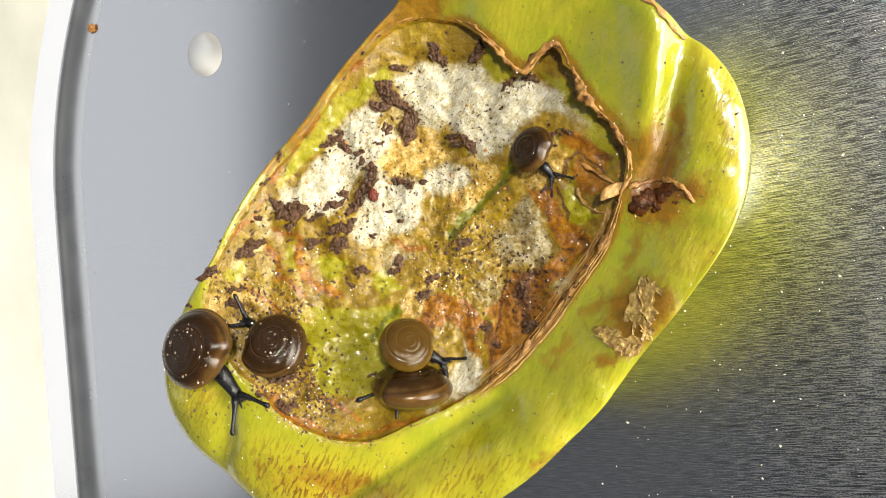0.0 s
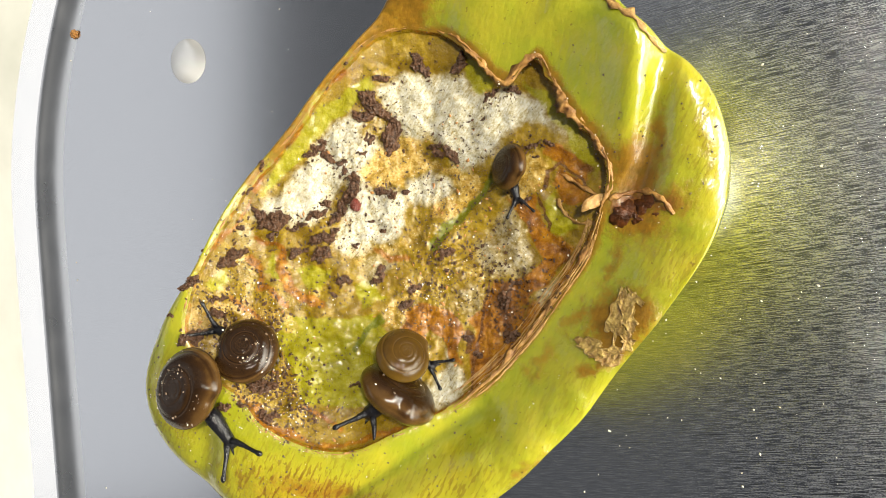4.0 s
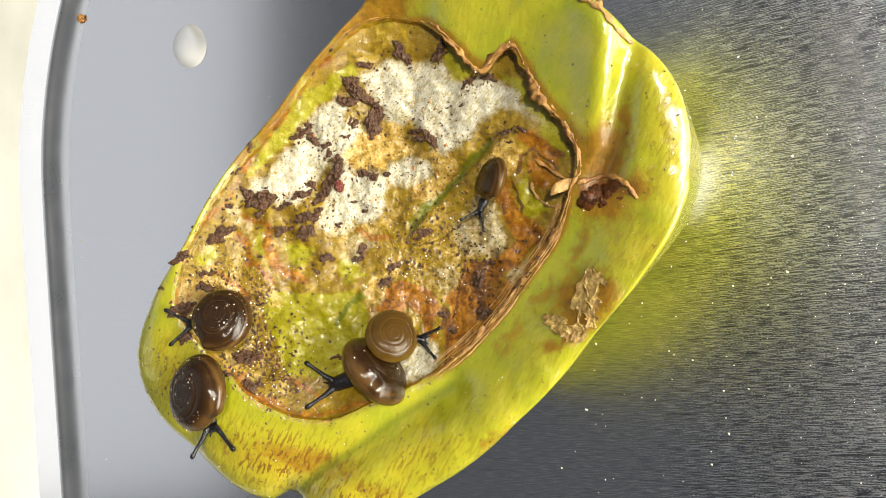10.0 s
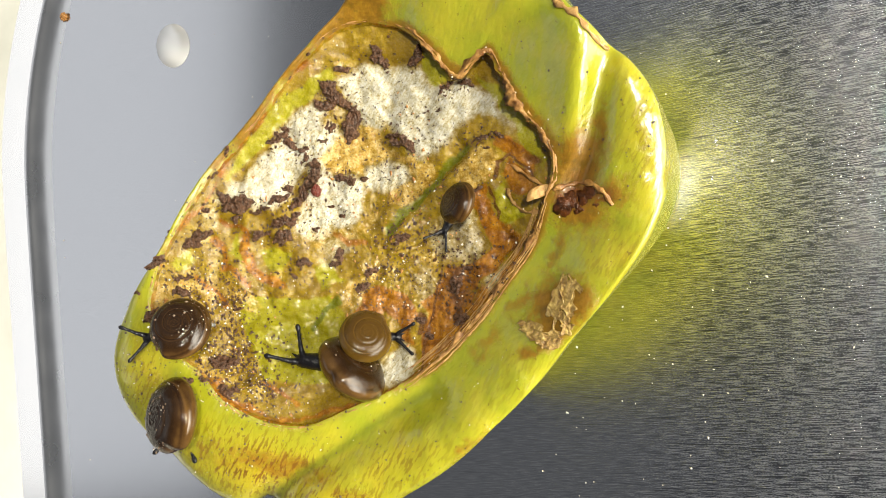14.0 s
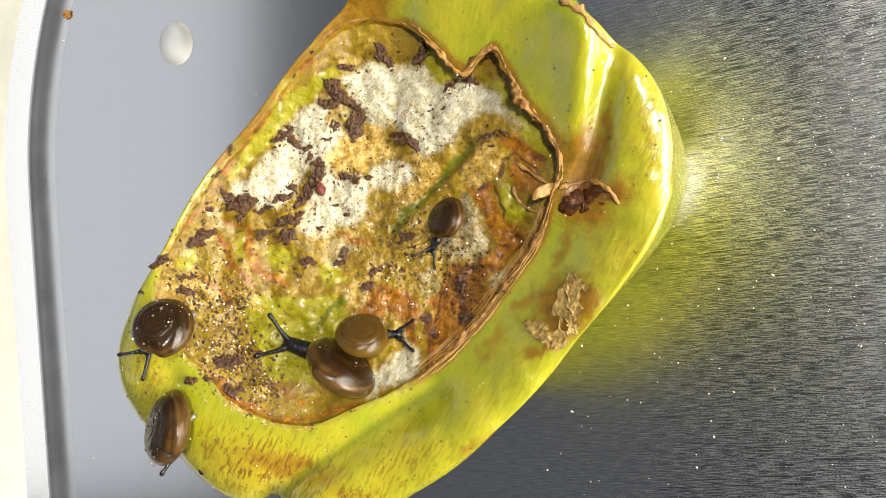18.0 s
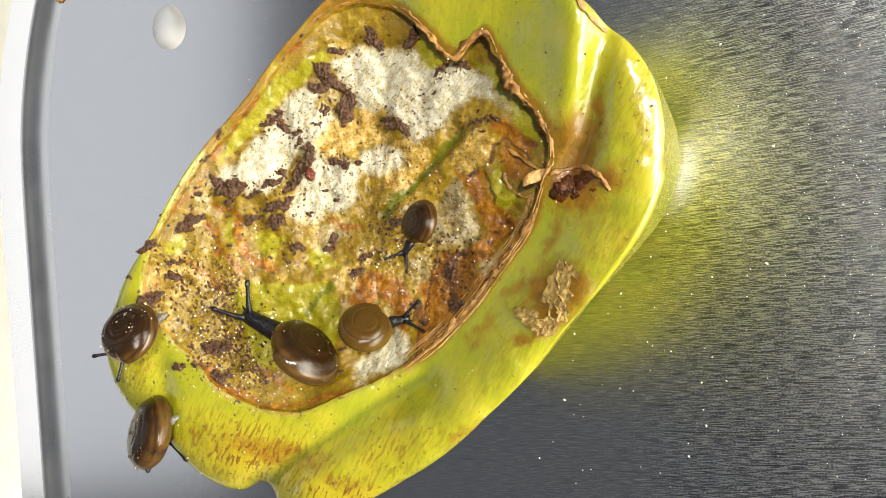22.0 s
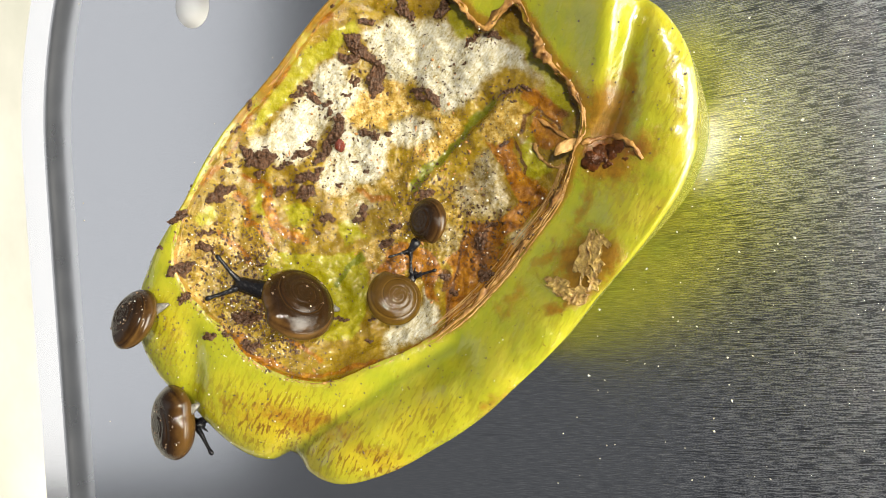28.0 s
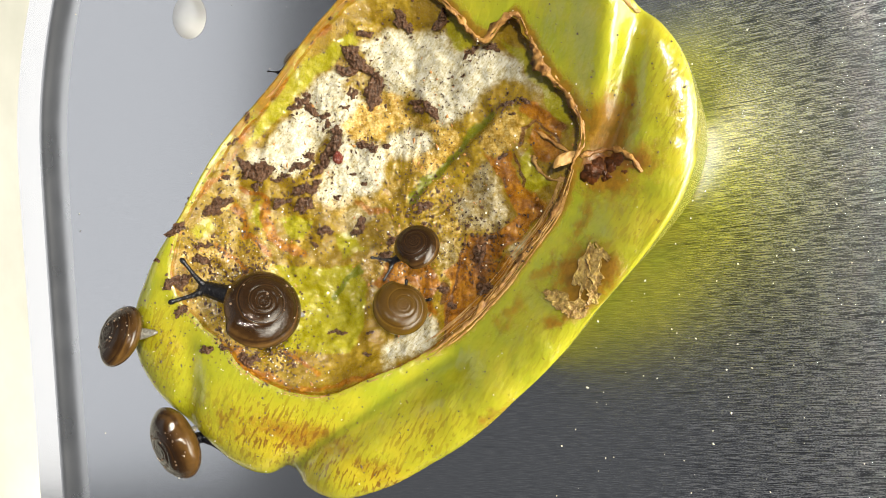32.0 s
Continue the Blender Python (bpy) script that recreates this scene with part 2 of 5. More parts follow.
    nt.links.new(grey(nt, green, 0.0, 1.0, 0.9, 0.2), film_bump.inputs["Strength"])
    nt.links.new(calc(nt, "ADD", calc(nt, "ADD", noise_tex(nt, o, 2400, 2, 0.55), noise_tex(nt, o, 900, 1, 0.5)), calc(nt, "MULTIPLY", grain, calc(nt, "MULTIPLY", pw, 1.3))), film_bump.inputs["Height"])
    nt.links.new(film_bump.outputs["Normal"], p.inputs["Coat Normal"])
    return m


def plain(name, lo, hi, scale, rough, bump=0.0002, sss=0.0, spec=0.5, coat=0.0):
    m, nt, p = nodes_of(name)
    n = noise_tex(nt, coords(nt), scale, 5, 0.65)
    nt.links.new(ramp(nt, n, [(0.3, lo), (0.7, hi)]), p.inputs["Base Color"])
    nt.links.new(grey(nt, n, 0.3, 0.7, rough * 0.8, rough * 1.2), p.inputs["Roughness"])
    p.inputs["Specular IOR Level"].default_value = spec
    p.inputs["Coat Weight"].default_value = coat
    p.inputs["Coat Roughness"].default_value = 0.06
    if sss:
        p.inputs["Subsurface Weight"].default_value = sss
        p.inputs["Subsurface Radius"].default_value = (1.0, 0.6, 0.3)
        p.inputs["Subsurface Scale"].default_value = 0.001
    relief(nt, p, n, bump, 0.7)
    return m


def shell_mat(name, dark, mid, pale):
    m, nt, p = nodes_of(name)
    g, band = field(nt, "growth"), field(nt, "band")
    lines = noise_tex(nt, coords(nt, (700, 700, 700)), 1.0, 4, 0.6)
    w = add(nt, "ShaderNodeTexWave", Scale=1.0, Distortion=2.5, Detail=2.0)
    cv = nt.nodes.new("ShaderNodeCombineXYZ")
    nt.links.new(calc(nt, "MULTIPLY", g, 30.0), cv.inputs[0])
    nt.links.new(cv.outputs[0], w.inputs["Vector"])
    t = calc(nt, "ADD", calc(nt, "MULTIPLY", band, 0.75), calc(nt, "MULTIPLY", calc(nt, "SUBTRACT", lines, 0.2), 0.4))
    t = calc(nt, "ADD", t, calc(nt, "MULTIPLY", w.outputs["Fac"], 0.08))
    nt.links.new(ramp(nt, t, [(0.1, dark), (0.5, mid), (0.95, pale)]), p.inputs["Base Color"])
    p.inputs["Roughness"].default_value = 0.11
    p.inputs["Coat Weight"].default_value = 0.1
    p.inputs["Coat Roughness"].default_value = 0.07
    relief(nt, p, calc(nt, "ADD", calc(nt, "MULTIPLY", w.outputs["Fac"], 0.5), lines), 0.00001, 0.5)
    p.inputs["Specular IOR Level"].default_value = 0.28
    return m


STEEL = steel()
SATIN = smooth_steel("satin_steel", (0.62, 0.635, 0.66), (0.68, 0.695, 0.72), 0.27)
# same steel as the wall, paler in colour for the window light it mirrors
POLISHED_LIT = smooth_steel("polished_lit_steel", (0.9, 0.905, 0.91), (0.96, 0.96, 0.96), 0.16)
COUNTER = plain("beige_counter", (0.36, 0.365, 0.33), (0.52, 0.525, 0.49), 18, 0.45, 0.0002)
SKIN, FLESH = skin_mat(), flesh_mat()
SOIL = plain("soil", (0.01, 0.005, 0.003), (0.12, 0.058, 0.029), 2200, 0.3, 0.0005, spec=0.3)
BODY = plain("dark_snail_body", (0.003, 0.003, 0.004), (0.011, 0.011, 0.014), 2500, 0.22, 0.00015, spec=0.35)
SOLE = plain("grey_snail_foot", (0.06, 0.056, 0.048), (0.15, 0.14, 0.115), 1800, 0.3, 0.0003, sss=0.2, coat=0.4)
SHELL_DARK = shell_mat("dark_brown_shell", (0.007, 0.0032, 0.0012), (0.026, 0.012, 0.0036), (0.115, 0.06, 0.016))
SHELL_PALE = shell_mat("honey_brown_shell", (0.035, 0.017, 0.004), (0.068, 0.036, 0.005), (0.128, 0.077, 0.011))
DRY = plain("dried_skin", (0.11, 0.034, 0.005), (0.46, 0.25, 0.065), 800, 0.45, 0.0006)


# ---- mesh helpers (millimetres in, metres out) ----
def mesh_of(name, verts, faces, material, smooth=True):
    me = bpy.data.meshes.new(name)
    me.from_pydata([(x * MM, y * MM, z * MM) for x, y, z in verts], [], faces)
    me.materials.append(material)
    me.polygons.foreach_set("use_smooth", [smooth] * len(me.polygons))
    me.update()
    return me


def part(name, me, parent, label=""):
    ob = new(name, me)
    ob.parent = parent
    if label:
        ob["label"] = label
    return ob


def grid_faces(rows, cols, closed=True):
    out = []
    for i in range(rows - 1):
        for j in range(cols if closed else cols - 1):
            k = (j + 1) % cols
            out.append((i * cols + j, i * cols + k, (i + 1) * cols + k, (i + 1) * cols + j))
    return out


def smooth_step(a, b, x):
    t = np.clip((x - a) / (b - a), 0, 1)
    return t * t * (3 - 2 * t)


def fbm(x, y, z, octaves=3):
    return noise.fractal(Vector((x, y, z)), 0.9, 2.0, octaves)


# ---- tray: flat steel floor that turns up into a wall on one side ----
def side_line(y):
    """Where the tray's floor meets its side wall: straight, then swinging inwards."""
    u = 12 - y
    return -105.58 + 0.0885 * 0.5 * (u + math.sqrt(u * u + 100)) + (0.00515 * u * u if u < 0 else 0.0)


def tray():
    # section from the floor over the fillet to the lip, for the curved side wall
    section, x, z = [(0, 0)], 0.0, 0.0
    # the slope rises slowly over the fillet, then breaks over into a broad flat flange
    for k in range(40):
        u = (k + 0.5) / 40
        slope = 25 * float((min(u, 0.74) / 0.74) ** 1.5 * (1 - smooth_step(0.76, 1.0, u))) + 2.0 * u
        x, z = x + 0.19 * math.cos(radians(slope)), z + 0.19 * math.sin(radians(slope))
        section.append((x, z))
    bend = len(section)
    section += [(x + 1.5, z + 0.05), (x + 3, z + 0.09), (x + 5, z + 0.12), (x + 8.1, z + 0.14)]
    verts, faces, rim_faces = [], [], []
    ys = np.linspace(-200, 150, 141)
    for yy in ys:
        foot = side_line(yy)
        verts.append((200, yy, 0))
        for dx, dz in section:
            verts.append((foot - dx, yy, dz))
    n = len(section) + 1
    # counter top round the drop-in tray, level with the flange
    ledge = [(xx, yy, zz) for yy in ys for xx, zz in ((-600, z + 0.2), (side_line(yy) - x - 7.9, z + 0.2), (side_line(yy) - x - 7.9, -0.5))]
    tagged(new("counter_top", mesh_of("counter_top", ledge, [tuple(reversed(f)) for f in grid_faces(len(ys), 3, False)], COUNTER)), "beige-grey smooth counter round the steel tray", "counter", kind="structure")
    floor_v = [v for k in range(len(ys)) for v in verts[k * n:k * n + 2]]
    floor_f = [(2 * k, 2 * k + 2, 2 * k + 3, 2 * k + 1) for k in range(len(ys) - 1)]
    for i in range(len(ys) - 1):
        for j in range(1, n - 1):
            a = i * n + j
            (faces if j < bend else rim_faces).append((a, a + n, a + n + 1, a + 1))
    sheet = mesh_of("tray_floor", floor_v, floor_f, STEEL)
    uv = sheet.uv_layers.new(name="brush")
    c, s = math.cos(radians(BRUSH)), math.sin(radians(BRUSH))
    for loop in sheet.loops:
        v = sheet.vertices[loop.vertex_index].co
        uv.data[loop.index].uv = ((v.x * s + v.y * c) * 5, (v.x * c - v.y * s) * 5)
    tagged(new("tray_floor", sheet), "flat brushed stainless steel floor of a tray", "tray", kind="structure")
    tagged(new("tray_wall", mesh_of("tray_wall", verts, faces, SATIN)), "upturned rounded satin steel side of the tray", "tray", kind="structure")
    tagged(new("tray_rim", mesh_of("tray_rim", verts, rim_faces, POLISHED_LIT)), "flat polished steel rim of the tray, brightened in its colour", "tray", kind="structure")


tray()

# ---- counter below and around the tray ----


def slab(name, x0, x1, y0, y1, z0, z1, material, label, category):
    v = [(x, y, z) for z in (z0, z1) for y in (y0, y1) for x in (x0, x1)]
    f = [(0, 2, 3, 1), (4, 5, 7, 6), (0, 1, 5, 4), (1, 3, 7, 5), (3, 2, 6, 7), (2, 0, 4, 6)]
    return tagged(new(name, mesh_of(name, v, f, material, False)), label, category, kind="structure")


slab("counter", -600, 600, -600, 600, -40, -0.6, COUNTER, "beige-grey smooth counter under the steel tray", "counter")

# ---- pepper ----
CENTRE = (-10.0, 2.0)
OUTLINE = [
    (-24.6, -27.3, 9.1), (-21.1, -28.8, 12), (-16.9, -29.6, 13.3), (-11.5, -28, 14.2), (-5.1, -24.2, 15.7), (2.8, -17.6, 18.7),
    (6.7, -13.7, 19.4), (10.9, -8.1, 20.8), (15.5, -2.3, 21.8), (20, 5.2, 22.6), (21.7, 12, 22.4), (21.2, 16.2, 22.4),
    (20.1, 19.2, 22.2), (17.8, 22.2, 22), (15, 24.6, 21.8), (12.3, 27.4, 21.6), (9.5, 31.7, 21.3), (1.3, 36, 20.8), (-8.7, 36.4, 16.7), (-14.4, 29.5, 14.7), (-23.3, 20.2, 13),
    (-28.7, 14.1, 13), (-35.5, 3.3, 13), (-40.5, -3.8, 12), (-43, -10.4, 11), (-41.8, -16.6, 9.5), (-35.7, -22.7, 9),
    (-29.7, -27, 10.2), (-26, -27.9, 10),
]
RIM = [
    (9.5, 7.3, 19), (8.3, 3.8, 17), (4.9, -1.1, 16), (1.1, -6.1, 15.5), (-2.7, -9.9, 15.5), (-7.2, -13.1, 15.5),
    (-12.3, -15.5, 16), (-18.8, -17.6, 16), (-24, -16.7, 16), (-28, -14.6, 16), (-30.5, -11.9, 15.5),
    (-33.9, -9, 15.5), (-36.2, -6, 15.5), (-36.8, -2.7, 15.5), (-35.3, 2.2, 15.5), (-31.4, 9.5, 15), (-28.3, 14.1, 14.2),
    (-24.9, 18.7, 14.3), (-20.9, 23.1, 14.6), (-17, 26.4, 15), (-12.8, 28.7, 15), (-7.1, 28.1, 16), (-3.9, 25.8, 17),
    (0.2, 21.8, 17.5), (3.1, 24.1, 19), (4.6, 22.3, 19), (6.9, 18.2, 19.5), (9.3, 15, 19.5), (10.6, 12, 19.5),
]


def closed_curve(points):
    """Radius and height against the angle round the middle, through the given shape points."""
    th = np.array([math.atan2(p[1] - CENTRE[1], p[0] - CENTRE[0]) for p in points])
    r = np.array([math.hypot(p[0] - CENTRE[0], p[1] - CENTRE[1]) for p in points])
    z = np.array([p[2] for p in points])
    order = np.argsort(th)
    th, r, z = th[order], r[order], z[order]
    th = np.concatenate([th[-3:] - 2 * np.pi, th, th[:3] + 2 * np.pi])
    r, z = (np.concatenate([v[-3:], v, v[:3]]) for v in (r, z))
    slope = {}
    for key, v in (("r", r), ("z", z)):
        d = np.zeros(len(v))
        d[1:-1] = (v[2:] - v[:-2]) / (th[2:] - th[:-2])
        slope[key] = d

    def at(a):
        i = np.clip(np.searchsorted(th, a) - 1, 0, len(th) - 2)
        h = th[i + 1] - th[i]
        t = (a - th[i]) / h
        res = []
        for key, v in (("r", r), ("z", z)):
            d = slope[key]
            res.append((2 * t**3 - 3 * t**2 + 1) * v[i] + (t**3 - 2 * t**2 + t) * h * d[i]
                       + (-2 * t**3 + 3 * t**2) * v[i + 1] + (t**3 - t**2) * h * d[i + 1])
        return res
    return at


outline_at, rim_at = closed_curve(OUTLINE), closed_curve(RIM)
FLAP = (15, 82)          # degrees round the middle where the free skin edge overhangs the hollow


def near_line(x, y, pts):
    best = np.full_like(x, 1e9)
    for (ax, ay), (bx, by) in zip(pts[:-1], pts[1:]):
        dx, dy = bx - ax, by - ay
        t = np.clip(((x - ax) * dx + (y - ay) * dy) / (dx * dx + dy * dy), 0, 1)
        best = np.minimum(best, np.hypot(x - ax - t * dx, y - ay - t * dy))
    return best


def blobs(x, y, rows):
    out = np.zeros_like(x)
    for cx, cy, rx, ry, ang, w in rows:
        c, s = math.cos(radians(ang)), math.sin(radians(ang))
        u, v = (x - cx) * c + (y - cy) * s, -(x - cx) * s + (y - cy) * c
        out = np.maximum(out, w * np.exp(-((u / rx) ** 2 + (v / ry) ** 2) ** 1.1))
    return out


# patches and lines of colour in the hollow: depth of tone and border in the plan, half width and course
PATCHES = {"pith": [], "tan": [], "amber": [], "green": []}
LINES = {"amber": [], "rot": []}


def patch(kind, depth, border):
    PATCHES[kind].append((depth, border))


def stain_line(kind, half, depth, course):
    LINES[kind].append((half, depth, course))


patch("pith", 1.0, [(-14.3, 22.5), (-11.3, 24.4), (-7.7, 23.3), (-4.6, 23.3), (-3, 20.9), (0, 21.3), (2.1, 20.6), (4.3, 19.1), (4.6, 17.3), (2.1, 18), (0.2, 16.7), (-0.8, 15.3), (-2.8, 13.8), (-4.8, 13.2), (-5.8, 14), (-7.5, 16.5), (-9.2, 17.4), (-10.7, 16.3), (-11.6, 17.6), (-12.2, 18.7), (-13.6, 20.2)])
patch("pith", 0.92, [(-22, 16.6), (-19.8, 18.6), (-17.7, 19.8), (-16.1, 19), (-16.6, 16.9), (-14.9, 17), (-14.6, 16), (-16.1, 15), (-16.7, 13.7), (-15.6, 12.1), (-18.4, 12.6), (-20.2, 10.2), (-22.3, 7.7), (-25, 7.7), (-26.9, 8.6), (-28.9, 8.6), (-27.9, 10.5), (-25.5, 11.5), (-24.4, 13.5), (-23, 14.4)])
patch("pith", 1.0, [(-18.4, 12.6), (-15.6, 12.1), (-14.2, 11.3), (-11.6, 11), (-12.3, 8.7), (-12.3, 7.1), (-14.1, 5.2), (-15.9, 5.2), (-15.9, 4), (-18.5, 3.7), (-19.8, 4.6), (-20.1, 6.2), (-18.8, 7.8), (-18.1, 10.5)])
patch("pith", 0.85, [(-11.7, 12.5), (-9, 13.2), (-6.5, 12.5), (-5.9, 10.6), (-7.6, 10), (-9.6, 9.7), (-11.5, 10)])
patch("pith", 0.46, [(-0.8, 9.3), (0.7, 9.2), (1.7, 6.8), (2.3, 4.3), (3, 2.9), (1.6, 1.4), (-0.4, 1.1), (-2.4, 0.9), (-4.1, 2.8), (-4.2, 4.9), (-2.3, 5.7), (-1.6, 7.2)])
patch("pith", 0.36, [(-4.7, 0.8), (-3, -0.8), (-3.4, -2.8), (-4.9, -4.1), (-5.7, -2.1), (-5.9, -0.2)])
patch("pith", 0.95, [(-11.7, -11.9), (-8.7, -10.5), (-7.4, -8.6), (-7.3, -6.7), (-5.7, -8.8), (-5.3, -10.5), (-5.8, -11.7), (-8.5, -12.8), (-11.2, -14.2)])
patch("pith", 0.6, [(3.3, 0.2), (5.2, 0.9), (4.3, -0.8), (2.9, -2.2), (2.2, -1.1)])
patch("pith", 0.4, [(-17.2, 3.7), (-14.5, 4.2), (-12.4, 4.8), (-13.1, 2.8), (-15.2, 0.5), (-16.9, 0.5)])
patch("pith", 0.45, [(0.6, 20.6), (4.6, 19), (7.1, 15.5), (5.6, 15.3), (3.7, 17.7), (1.8, 18.4)])
patch("pith", 0.4, [(-30.8, 7.1), (-29, 7.8), (-28.5, 6.5), (-29.9, 5.5), (-31.2, 5.8)])
patch("tan", 0.9, [(-15.6, 15.5), (-12.3, 17.5), (-10.3, 16.8), (-9.3, 15.1), (-7.6, 13.7), (-5.5, 13.6), (-4.8, 12.4), (-3.1, 12.9), (-2.8, 11.7), (-5, 9), (-6.9, 7.5), (-9.1, 7.7), (-9.3, 9.3), (-7.6, 10.2), (-5.7, 10.8), (-6.3, 12.9), (-9, 13.6), (-11.4, 12.9), (-12, 11.6), (-15, 11.3), (-16.6, 13.3)])
patch("tan", 0.55, [(-18.7, 5.5), (-15.9, 4.8), (-12.4, 5.8), (-11.6, 7.1), (-9.2, 7), (-10.2, 5.1), (-12.4, 4.1), (-15.1, 3.8), (-18.5, 2.4), (-19.7, 3.2)])
patch("tan", 0.8, [(-0.9, 11.8), (1.1, 13.5), (2.8, 14.5), (4.6, 13.3), (4, 11.3), (2, 9.9), (0.7, 9.8), (-0.6, 10.6)])
patch("tan", 0.55, [(-38.2, 0.5), (-34.2, -0.8), (-29.3, -0.2), (-25.3, -2.2), (-24, -4.2), (-27.4, -4.9), (-29.5, -2.9), (-31.8, -4.2), (-34.1, -7.5), (-31.4, -10.1), (-26.7, -12.7), (-29, -13.2), (-34.2, -12.8), (-36.3, -8.8), (-37.3, -4.1), (-39, -1.5)])
patch("tan", 0.6, [(-14.7, -1.8), (-11.7, 0.2), (-8.3, 2.5), (-8.7, 0.5), (-11.1, -2.1), (-13.1, -4.1), (-14.4, -4.1)])
patch("tan", 0.5, [(-5, 5.1), (-4.2, 4.9), (-4.1, 2.8), (-2.5, 0.9), (-5, 0.8), (-5.7, 3.1)])
patch("amber", 1.0, [(3.8, 15.1), (5.6, 15), (7.3, 14), (8.9, 12.4), (8.1, 10.9), (7.1, 12.3), (5.2, 13.3), (4, 14.2)])
patch("amber", 0.95, [(-0.4, 10.2), (1.1, 9.5), (2.7, 10.1), (3, 8.3), (3.6, 6.7), (5.2, 5.2), (7.1, 4.2), (6.1, 2.3), (4.8, 2), (3.9, 0.5), (2, -0.9), (1.5, -2.1), (-0.3, -2.2), (-1.7, -0.9), (-2.2, 0.5), (0.3, 0.7), (2.9, 2.3), (3.6, 3), (2.6, 4.9), (1.7, 7.1)])
patch("amber", 0.95, [(-12.4, -3.6), (-11.8, -2.1), (-9.4, -1.5), (-7.7, -2), (-6.2, -3.4), (-5.5, -4.7), (-6.1, -6), (-5.3, -8.5), (-6.9, -7.4), (-7.7, -5.4), (-9.3, -4.8), (-12.4, -5.9), (-13.6, -4.9)])
patch("amber", 0.95, [(-5, -3.6), (-2.9, -1.6), (-2.2, 0.4), (-0.3, -2.1), (1.4, -2.4), (0.9, -5.8), (-1.4, -7.8), (-2.6, -9.7), (-4.5, -10.9), (-4.6, -7.2), (-4.2, -4.7)])
patch("amber", 0.8, [(4.4, 11.3), (5.8, 12.7), (7.5, 11.4), (8.7, 9.5), (8, 8.9), (6.5, 8.6), (5.2, 9.8)])
patch("amber", 0.75, [(1.4, -2.4), (2.4, -1.1), (3, -2), (4.9, 0.5), (5.5, 1.7), (7.1, 3.9), (8, 3.8), (5.6, -0.2), (1.7, -4.6), (-1.4, -8.1), (-2.3, -9.3), (-0.8, -6.8), (0.8, -5.2)])
patch("green", 1.0, [(-25.3, -2.5), (-21.2, -3.2), (-15.8, -2.8), (-14.1, -4.8), (-14.2, -10), (-15.5, -12.6), (-20.9, -12.7), (-23.6, -12.1), (-26.7, -4.9)])
patch("green", 0.8, [(-24.7, 2.5), (-22.6, 3.2), (-20.5, 2.2), (-21.3, 0.5), (-23.4, 0.5)])
patch("green", 0.8, [(-27.4, 4.6), (-25.9, 3.2), (-26.6, 1.2), (-28, 2.5)])
patch("green", 0.9, [(3.6, 9.2), (4.6, 10.1), (5.5, 8.5), (7.1, 6.6), (5.5, 5.5), (4, 6.4)])
patch("green", 0.9, [(-24.6, 16.9), (-21.8, 19.8), (-19.2, 21.7), (-15.2, 24.1), (-14.6, 22.6), (-18, 20.4), (-20.8, 18.3), (-23.6, 15.4), (-26.4, 12.2), (-27.9, 11.1), (-26.8, 13.7)])
patch("green", 0.7, [(-17.9, 0.5), (-15.9, 1.2), (-14.5, -0.8), (-17.2, -2.2)])
patch("green", 0.9, [(-1.7, 24.6), (-1.3, 22), (-3, 20.9), (-4.3, 23.3), (-3.9, 24.9)])
patch("green", 1.0, [(1.8, 22), (4.3, 21.1), (7.1, 17.3), (9.8, 12.5), (9.2, 11.6), (7.1, 14.3), (4.6, 18.7)])
patch("green", 0.7, [(-34.5, 1.5), (-32.1, 2.9), (-31.8, 1.5), (-33.6, 0.2)])
stain_line("amber", 0.55, 0.95, [(-18, 24.5), (-21.1, 23), (-22.4, 20.2), (-24.6, 17.2), (-26.6, 15.3), (-27.8, 14), (-28.8, 11.6)])
stain_line("amber", 0.3, 0.6, [(-28.8, 11.6), (-30.5, 8.1), (-32.8, 5.2), (-36.8, 2.2)])
stain_line("amber", 0.5, 0.8, [(-30, 4.2), (-28.9, 3.2), (-28.3, 2), (-28.7, 0.9), (-27.1, -0.3), (-25.9, -1.5)])
stain_line("amber", 0.65, 0.95, [(-25.9, 4.2), (-26.3, 2.7), (-25.4, 0.6), (-23.9, -0.7), (-21.8, -1.4)])
stain_line("amber", 0.5, 0.8, [(-28.7, 6), (-26.7, 5.5), (-25.9, 4.7)])
stain_line("amber", 0.7, 0.8, [(-37.6, -0.8), (-37.1, -4.1), (-36.4, -7.4), (-35.8, -10.8), (-34.1, -12.4), (-31.1, -13), (-28.9, -12.7), (-27.4, -14.9), (-24.8, -15.9)])
stain_line("amber", 0.4, 0.7, [(-27.4, -14.9), (-22.8, -16.4), (-19, -16.9), (-15, -15.9), (-10.8, -14.8), (-7, -13)])
stain_line("amber", 0.5, 0.6, [(-31.8, -0.5), (-29.4, -2.2), (-28.1, -4.2)])
stain_line("amber", 0.45, 0.7, [(-15.5, 4.2), (-14.5, 3.7), (-11.7, 3.8)])
stain_line("amber", 0.35, 0.7, [(-23.5, -12.7), (-21.4, -13.7), (-19.3, -15.2)])
stain_line("rot", 0.22, 0.95, [(-2.5, 0.5), (-3.3, -2.8), (-3.9, -6), (-4.3, -9.1), (-4.5, -11)])
stain_line("rot", 0.75, 0.95, [(-0.5, -0), (-1.1, -1.8), (-0.6, -3.7), (0.3, -5.3)])
stain_line("rot", 0.22, 0.95, [(3.6, 10.7), (4.2, 12.1), (5.9, 12.9), (7.5, 11.7), (8.7, 9.7), (8.3, 8.8)])
stain_line("rot", 0.2, 0.95, [(3, 9.5), (3.7, 8), (4.3, 6.1)])
stain_line("rot", 0.5, 0.95, [(-5.3, -4.7), (-4.6, -5.7), (-4.8, -6.9)])
